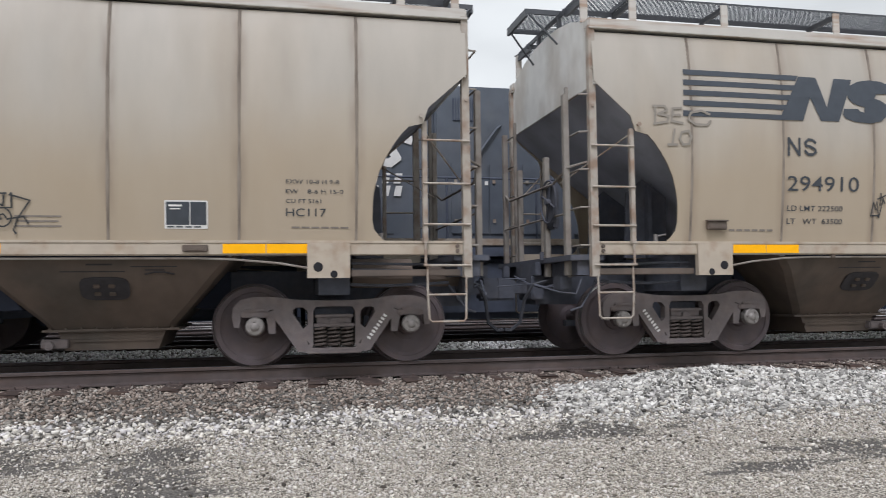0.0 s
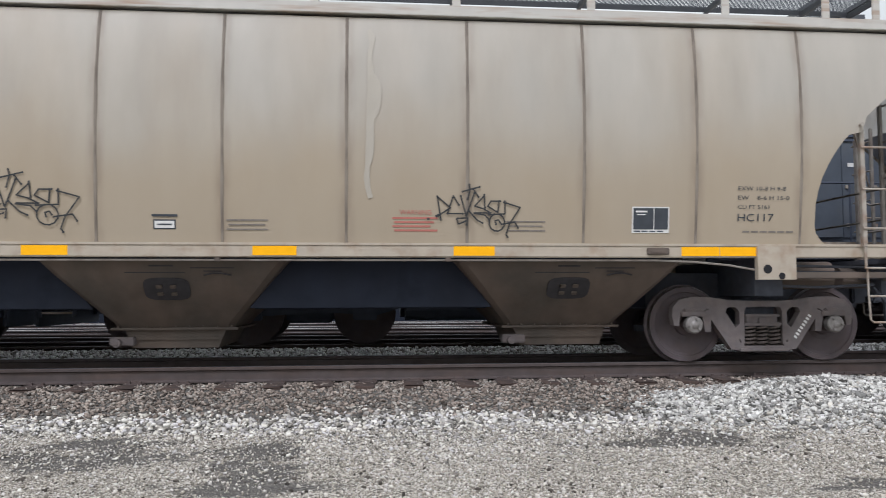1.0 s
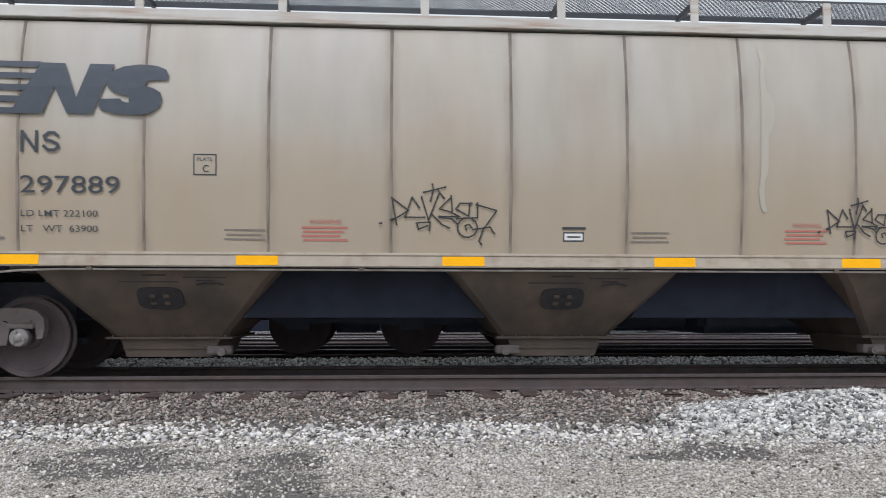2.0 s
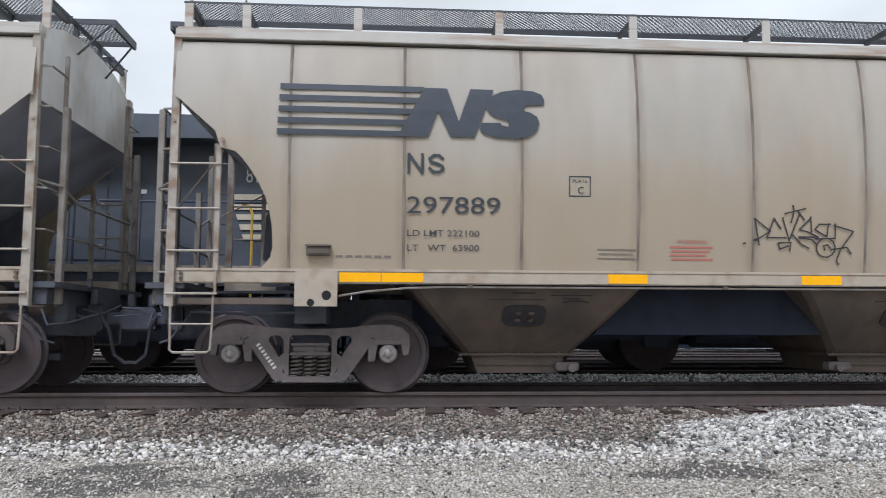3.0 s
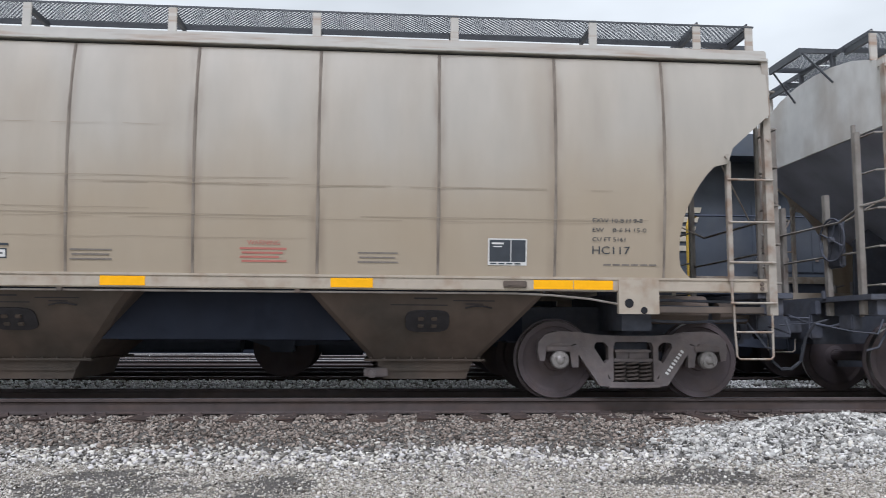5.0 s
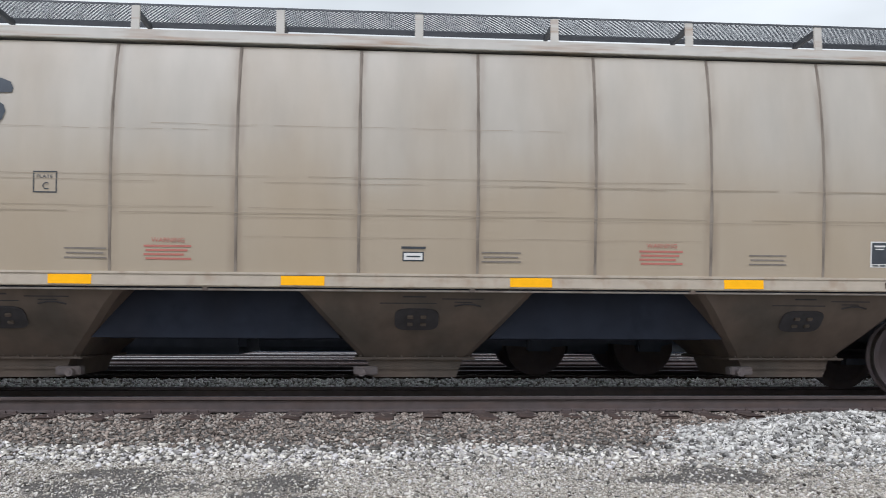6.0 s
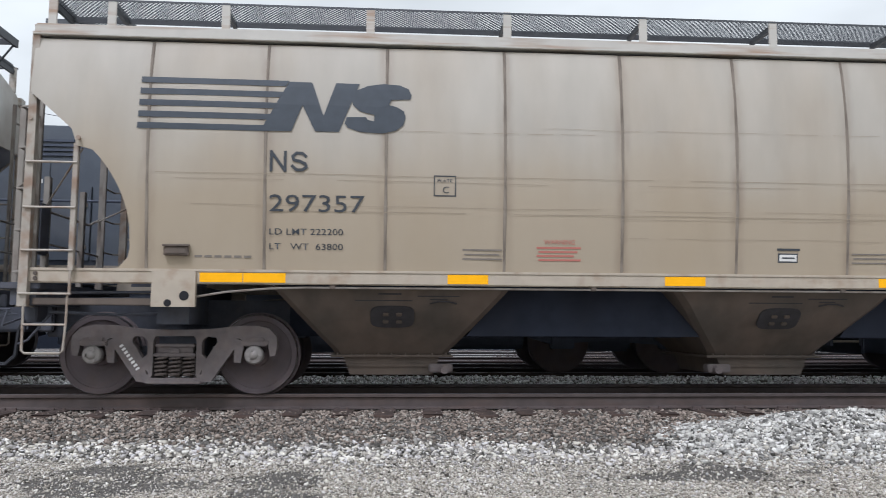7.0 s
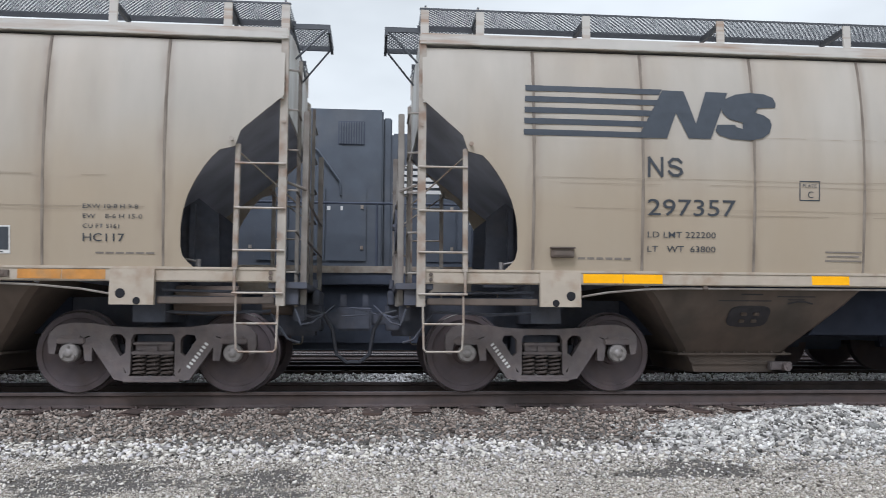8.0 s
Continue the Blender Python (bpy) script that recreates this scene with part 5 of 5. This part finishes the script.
            part("handrail_post", bm, M_LOCODK, lo)
        for xx in (-.36,):
            bm = bmesh.new()
            tube(bm, [(xx, s * 1.46, .75), (xx, s * 1.46, 2.6), (xx - .05, s * 1.44, 2.72), (xx - .2, s * 1.40, 2.78)], .024)
            part("grab_rail", bm, M_RAILING, lo, "yellow grab rail at the steps")
        for k in range(4):
            bm = bmesh.new()
            bx(bm, .28, .74, min(s * 1.15, s * 1.47), max(s * 1.15, s * 1.47), .55 + k * .29, .585 + k * .29)
            step = part("step", bm, M_LOCODK, lo)
            bm = bmesh.new()
            bx(bm, .28, .74, min(s * 1.471, s * 1.478), max(s * 1.471, s * 1.478), .55 + k * .29, .585 + k * .29)
            part("step_edge", bm, M_LOCOTAN, step)
        bm = bmesh.new()
        bx(bm, .22, .28, min(s * 1.1, s * 1.47), max(s * 1.1, s * 1.47), .5, 1.72)
        bx(bm, .74, .80, min(s * 1.1, s * 1.47), max(s * 1.1, s * 1.47), .5, 1.72)
        part("step_well", bm, M_LOCODK, lo)
        # running gear
        for tx in (-2.42, -16.2):
            bm = bmesh.new()
            prism(bm, [(tx - 2.5, .62), (tx - 2.3, .88), (tx + 2.3, .88), (tx + 2.5, .62), (tx + 2.1, .50), (tx + 1.2, .55), (tx, .48), (tx - 1.2, .55), (tx - 2.1, .50)], s * 1.0, s * 1.13)
            for d in (-1.9, 0, 1.9):
                bx(bm, tx + d - .2, tx + d + .2, min(s * 1.0, s * 1.2), max(s * 1.0, s * 1.2), .42, .78, .02)
            part("truck_frame", bm, M_LOCODK, lo)
    for tx in (-2.42, -16.2):
        for d in (-1.9, 0, 1.9):
            bm = bmesh.new()
            for s in (-1, 1):
                rod(bm, (0, s * .69, 0), (0, s * .82, 0), .53, 32)
            rod(bm, (0, -.8, 0), (0, .8, 0), .1, 12)
            w = part("loco_wheelset", bm, M_WHEEL, lo)
            w.location = (tx + d, 0, .53)
        for d in (-.95, .95):
            bm = bmesh.new()
            bx(bm, tx + d - .40, tx + d + .40, -.62, .62, .36, .98, .05)
            part("traction_motor", bm, M_LOCODK, lo)
    bm = bmesh.new()
    bx(bm, -12.6, -7.3, -1.35, 1.35, .36, 1.42, .12)
    part("fuel_tank", bm, M_LOCODK, lo)
    for y in (-1.0, 1.0):
        bm = bmesh.new()
        rod(bm, (-7.1, y, .68), (-5.0, y, .68), .27, 16)
        part("air_reservoir", bm, M_LOCODK, lo)
    # cab at the other end
    bm = bmesh.new()
    bx(bm, -18.6, -16.4, -1.5, 1.5, 1.72, 4.45, .06)
    bx(bm, -19.4, -18.6, -.9, .9, 1.72, 3.1, .15)
    cab = part("cab", bm, M_LOCO, lo)
    for s in (-1, 1):
        bm = bmesh.new()
        bx(bm, -18.3, -17.6, min(s * 1.495, s * 1.51), max(s * 1.495, s * 1.51), 3.1, 3.8, .01)
        bx(bm, -17.4, -16.7, min(s * 1.495, s * 1.51), max(s * 1.495, s * 1.51), 3.1, 3.8, .01)
        part("window", bm, M_GLASS, cab)
    # end of the hood: railing, hoses, coupler
    for y in (-1.38, 1.38):
        bm = bmesh.new()
        tube(bm, [(.42, y, 1.72), (.42, y, 2.68), (.50, y, 2.74), (.72, y, 2.70), (.78, y, 2.62), (.78, y, 1.72)], .022)
        rod(bm, (.42, y, 2.35), (.78, y, 2.35), .016, 6)
        bx(bm, .76, .81, y - .05, y + .05, 1.72, 2.66)
        bx(bm, .39, .45, y - .05, y + .05, 1.72, 2.70)
        part("end_railing", bm, M_LOCODK, lo)
    bm = bmesh.new()
    tube(bm, [(.79 + .30 * k / 10, -1.38 + .25 * k / 10, 2.60 - .28 * (1 - (k / 10 - 1) ** 2)) for k in range(11)], .016, 5)
    part("safety_chain", bm, M_LOCODK, lo)
    bm = bmesh.new()
    bx(bm, .1, .40, -.75, -.2, 1.72, 2.1, .05)
    part("end_equipment", bm, M_LOCODK, lo)
    for y in (-.9, -.75, -.6, .6, .75):
        bm = bmesh.new()
        tube(bm, [(.82, y, 1.5), (.92, y, 1.55), (1.02, y + .05, 1.25), (.96, y + .05, .8)], .025)
        part("brake_hose", bm, M_HOSE, lo)
    bm = bmesh.new()
    bx(bm, .80, .86, -1.45, 1.45, .35, 1.42, .02)
    bx(bm, .85, 1.09, -.16, .16, .74, 1.0, .03)
    part("end_plate", bm, M_LOCODK, lo)
    for s in (-1, 1):
        cu = bpy.data.curves.new("t", "FONT")
        cu.body, cu.size = number, .36
        tmp = new("t", cu)
        me = bpy.data.meshes.new_from_object(tmp)
        bpy.data.objects.remove(tmp)
        xs = [v.co.x for v in me.vertices]
        k = .50 / (max(xs) - min(xs))
        for v in me.vertices:
            u = (v.co.x - min(xs)) * k
            v.co = ((-.56 + u) if s < 0 else (-.06 - u), s * .972, 3.20 + v.co.y)
        me.materials.append(M_WHITE)
        ob = new("number", me)
        ob.parent = lo
    return lo


def make_parked_loco():
    """A dark locomotive standing deep in the yard: local x 0 is its end, the body runs to positive x."""
    lo = new("parked_locomotive")
    bm = bmesh.new()
    bx(bm, 0, 18.5, -1.45, 1.45, 1.15, 1.65, .03)
    part("frame", bm, M_LOCODK, lo)
    for x0, x1, w, top in ((.5, 5.2, .95, 4.12), (5.2, 12.6, .95, 4.2), (14.9, 17.6, .95, 3.3)):
        bm = bmesh.new()
        bx(bm, x0, x1, -w, w, 1.65, top, .05)
        part("hood", bm, M_LOCO, lo)
    bm = bmesh.new()
    bx(bm, .9, 5.0, -1.35, 1.35, 3.85, 4.3, .10)
    part("radiator_wing", bm, M_LOCODK, lo)
    bm = bmesh.new()
    bx(bm, 12.6, 14.9, -1.5, 1.5, 1.65, 4.55, .08)
    cab = part("cab", bm, M_LOCO, lo)
    for x in (12.85, 13.9):
        bm = bmesh.new()
        bx(bm, x, x + .75, -1.515, -1.495, 3.0, 3.75, .01)
        part("window", bm, M_GLASS, cab)
    for x in (2.3, 3.7, 8.5, 10.4):
        bm = bmesh.new()
        rod(bm, (x, 0, 4.15), (x, 0, 4.42), .45, 16)
        part("roof_fan", bm, M_LOCODK, lo)
    for k in range(9):
        bm = bmesh.new()
        bx(bm, 5.4 + k * .78, 6.1 + k * .78, -.97, -.94, 1.85, 3.3, .01)
        part("hood_door", bm, M_LOCO, lo)
    for x, w in ((1.0, .55), (6.6, .35), (9.7, .4)):
        bm = bmesh.new()
        bx(bm, x, x + w, -1.47, -1.452, 1.5, 1.62)
        part("notice", bm, M_WHITE, lo, "pale plate on the deck edge")
    bm = bmesh.new()
    tube(bm, [(.15, -1.42, 1.65), (.15, -1.42, 2.75), (.3, -1.42, 2.82), (17.5, -1.42, 2.82), (17.7, -1.42, 2.6)], .022)
    part("handrail", bm, M_STEEL, lo)
    for k in range(12):
        bm = bmesh.new()
        rod(bm, (.9 + k * 1.5, -1.42, 1.65), (.9 + k * 1.5, -1.42, 2.82), .02, 6)
        part("handrail_post", bm, M_LOCODK, lo)
    bm = bmesh.new()
    bx(bm, 6.6, 11.4, -1.3, 1.3, .36, 1.15, .12)
    part("fuel_tank", bm, M_LOCODK, lo)
    for tx in (3.3, 14.9):
        bm = bmesh.new()
        bx(bm, tx - 2.4, tx + 2.4, -1.12, 1.12, .5, .95, .06)
        part("truck_frame", bm, M_LOCODK, lo)
        for d in (-1.9, 0, 1.9):
            bm = bmesh.new()
            for y in (-.75, .75):
                rod(bm, (tx + d, y - .06, .53), (tx + d, y + .06, .53), .53, 28)
            rod(bm, (tx + d, -.8, .53), (tx + d, .8, .53), .1, 10)
            part("loco_wheelset", bm, M_WHEEL, lo)
    return lo


# ---- far edge of the yard ----
def far_woods():
    rng = np.random.default_rng(21)
    n = 5200
    x = rng.uniform(-170, 230, n)
    hgt = 3.2 + 2.6 * np.array([noise.noise((a * .05, 0, 9)) for a in x]) + 1.6 * np.array([noise.noise((a * .21, 4, 9)) for a in x])
    z = rng.uniform(0, 1, n) ** .8 * np.maximum(hgt, 1.0)
    spots = np.stack([x, 185 + rng.uniform(-4, 6, n), z - .4], -1)
    return tagged(stones("far_woods", spots, rng.uniform(.5, 1.7, n), mat("foliage", (.06, .075, .05), .9, island=.35), "low dark line of woods past the yard", 22), category="woods")


def far_wires():
    bm = bmesh.new()
    tube(bm, [(x, 60, 12.9 - .11 * x + .0012 * x * x) for x in range(-45, 46, 5)], .022, 5)
    line = part("overhead_wire", bm, M_HOSE)
    for x in (-45, 45):
        bm = bmesh.new()
        top = 15.33 - .11 * x
        rod(bm, (x, 60.2, -.4), (x, 60.2, top + .8), .14, 10)
        bx(bm, x - .06, x + .06, 59.4, 61.0, top - .1, top + .02)
        part("pole", bm, M_TIE, line)
    return tagged(line, "thin wire strung between two wooden poles", "wire")


# ---- assembly ----
make_ground()
make_stones()
track_near = make_track(YC, M_SHINE, "track_near", "rusty track on wooden ties under the hopper train")
track_far = make_track(YC2, M_SHINE, "track_far", "track under the black locomotives")
for yc, nm in ((17.75, "track_1"), (21.7, "track_2"), (26.0, "track_3")):
    make_track(yc, M_SHINE if yc < 19 else M_POLISH, nm, "yard track with polished rails")
far_woods()
far_wires()

CAR_B = 8.218
PITCH = 18.4
first = make_hopper_car()
tagged(first, "tan covered hopper car, dusty, with dark stripes emblem", "railway car", "hopper train")
cars = {"c": first}
for key in "ebd":
    cars[key] = copy_thing(first, Matrix.Identity(4))
OFFSET = {"e": CAR_B + PITCH, "b": CAR_B - .025, "c": CAR_B - PITCH, "d": CAR_B - 2 * PITCH}
stencils(cars["e"], "294910", "222500", "63500")
stencils(cars["b"], "297889", "222100", "63900")
stencils(cars["c"], "297357", "222200", "63800")
stencils(cars["d"], "297412", "222200", "63800")
scribble(cars["b"], -2.10, -.80, 1.467, 2.165, M_SPRAY)
scribble(cars["b"], 2.87, 3.91, 1.435, 2.055, M_SPRAY)
scribble(cars["e"], -7.72, -6.95, 2.52, 3.02, M_SPRAYOLD, .028, TAG3)
scribble(cars["e"], -4.80, -4.2, 1.48, 2.02, M_SPRAY, .016, TAG[2:8])
tagged(cars["b"], "tan covered hopper car with two black spray tags", "railway car", "hopper train")
tagged(cars["e"], "pale tan covered hopper car with a faint grey scrawl", "railway car", "hopper train")
tagged(cars["d"], "tan covered hopper car with a faded orange reflector", "railway car", "hopper train")
for z, x0, x1, w in ((2.43, -7.1, 3.0, .007), (2.365, -6.9, 7.0, .006), (2.355, 1.0, 7.1, .008), (2.09, -7.1, 1.9, .006), (2.03, -5.9, 7.0, .010), (1.99, -2, 6.8, .006), (2.99, -2.9, 1.6, .005), (2.93, -4.5, -2.2, .005), (1.78, -1.9, 3.2, .005)):
    n = 24
    pts = [(x0 + (x1 - x0) * k / n, z + .012 * noise.noise((k * .35, z * 9, 1))) for k in range(n + 1)]
    shown = [noise.noise((k * .6, z * 5, 2)) > -.25 for k in range(n)]
    for on, run in itertools.groupby(range(n), key=lambda k: shown[k]):
        if on:
            run = list(run)
            for key in "cd":
                on_side("scuff", ribbon(pts[run[0]:run[-1] + 2], w * .65), M_SCUFF, cars[key], lift=.0115)
for key, x, amp in (("b", 2.22, .03),):
    pts = [(x + amp * math.sin(k * .9) + .05 * noise.noise((k * .5, 0, 3)) + .10 * math.exp(-((k - 9) / 4) ** 2), 3.75 - k * .085) for k in range(23)]
    on_side("paint_run", ribbon(pts, .05), M_MARK, cars[key], lift=.0115, label="pale wavering mark down the side")
for ch in cars["d"].children:      # one patch of this car has faded
    if ch.name.startswith("reflector") and min(v.co.x for v in ch.data.vertices) > 5.6:
        ch.data = ch.data.copy()
        ch.data.materials[0] = M_YELLOWOLD
        tagged(ch, "faded brownish orange reflective patch")
# the tagged car carries its patches and stencils a little differently
REFLECT = ((-6.16, -.015), (-3.7, .29), (-1.25, .078), (1.25, -.046), (3.7, -.30), (6.15, .07))
for ch in cars["b"].children:
    if ch.name.startswith("reflector") and ch.data.vertices[0].co.y < 0:
        ch.location.x = min(REFLECT, key=lambda r: abs(r[0] - ch.data.vertices[0].co.x))[1]
    elif ch.name.startswith("emblem"):
        ch.location = (-.02, -.013, -.052)
    elif ch.name.startswith(("painted_mark", "number", "load_limit", "light_weight")):
        ch.location = (-.015, -.004, -.015)
    elif ch.name.startswith(("size_line", "volume_line", "class_line")):
        ch.location.x = .068
    elif ch.name.startswith(("job_label", "job_panel")) or ch.name.startswith("fine_print") and -.3 < ch.data.vertices[0].co.x < .2:
        ch.location.x = .11
wheelsets = {}
base = make_wheelset(first)
for key, car in cars.items():
    wheelsets[key] = []
    for k, x in enumerate((TRUCKS[0] - .889, TRUCKS[0] + .889, TRUCKS[1] - .889, TRUCKS[1] + .889)):
        if key == "c" and k == 0:
            ws = base
        else:
            ws = copy_thing(base, Matrix.Identity(4))
            ws.parent = car
        wheelsets[key].append((ws, x, k * 1.3))
loco_a = make_loco("8127")
tagged(loco_a, "black diesel locomotive with cream stripes on the hood end", "locomotive", "locomotives")
loco_b = make_loco("7572")
tagged(loco_b, "black diesel locomotive with white lettering on its hood", "locomotive", "locomotives")
parked = make_parked_loco()
parked.matrix_basis = pose(3.75, 26.0, 0)
tagged(parked, "dark locomotive parked on a track deep in the yard", "locomotive", "locomotives")


def motions():
    times = [0, .5, 1, 1.75, 2.5, 3, 3.5, 4, 4.5, 5, 5.75, 6.5, 7, 7.5, 8]
    run = [-14.435, -12.418, -10.385, -7.29, -4.172, -2.086, 0, 2.10, 4.11, 6.187, 9.40, 12.639, 14.803, 16.966, 19.132]
    for key, car in cars.items():
        walk(car, [(t, pose(s + OFFSET[key], YC, 0)) for t, s in zip(times, run)])
        for ws, x, a in wheelsets[key]:
            rows = []
            for k in range(65):
                t = k * .125
                turn = np.interp(t, times, run) / .457 + a
                rows.append((t, pose(x, 0, .457) @ Matrix.Rotation(turn, 4, "Y")))
            walk(ws, rows)
    for lo, x0, rz in ((loco_a, -.72, 0), (loco_b, 1.42, 180)):
        walk(lo, [(t, pose(x0 + 2.3 * (t - 3.5), YC2, 0, 0, 0, rz)) for t in (0, 2, 4, 6, 8)])


track_ties = make_ties(track_near, YC, -9.5, 13)
motions()
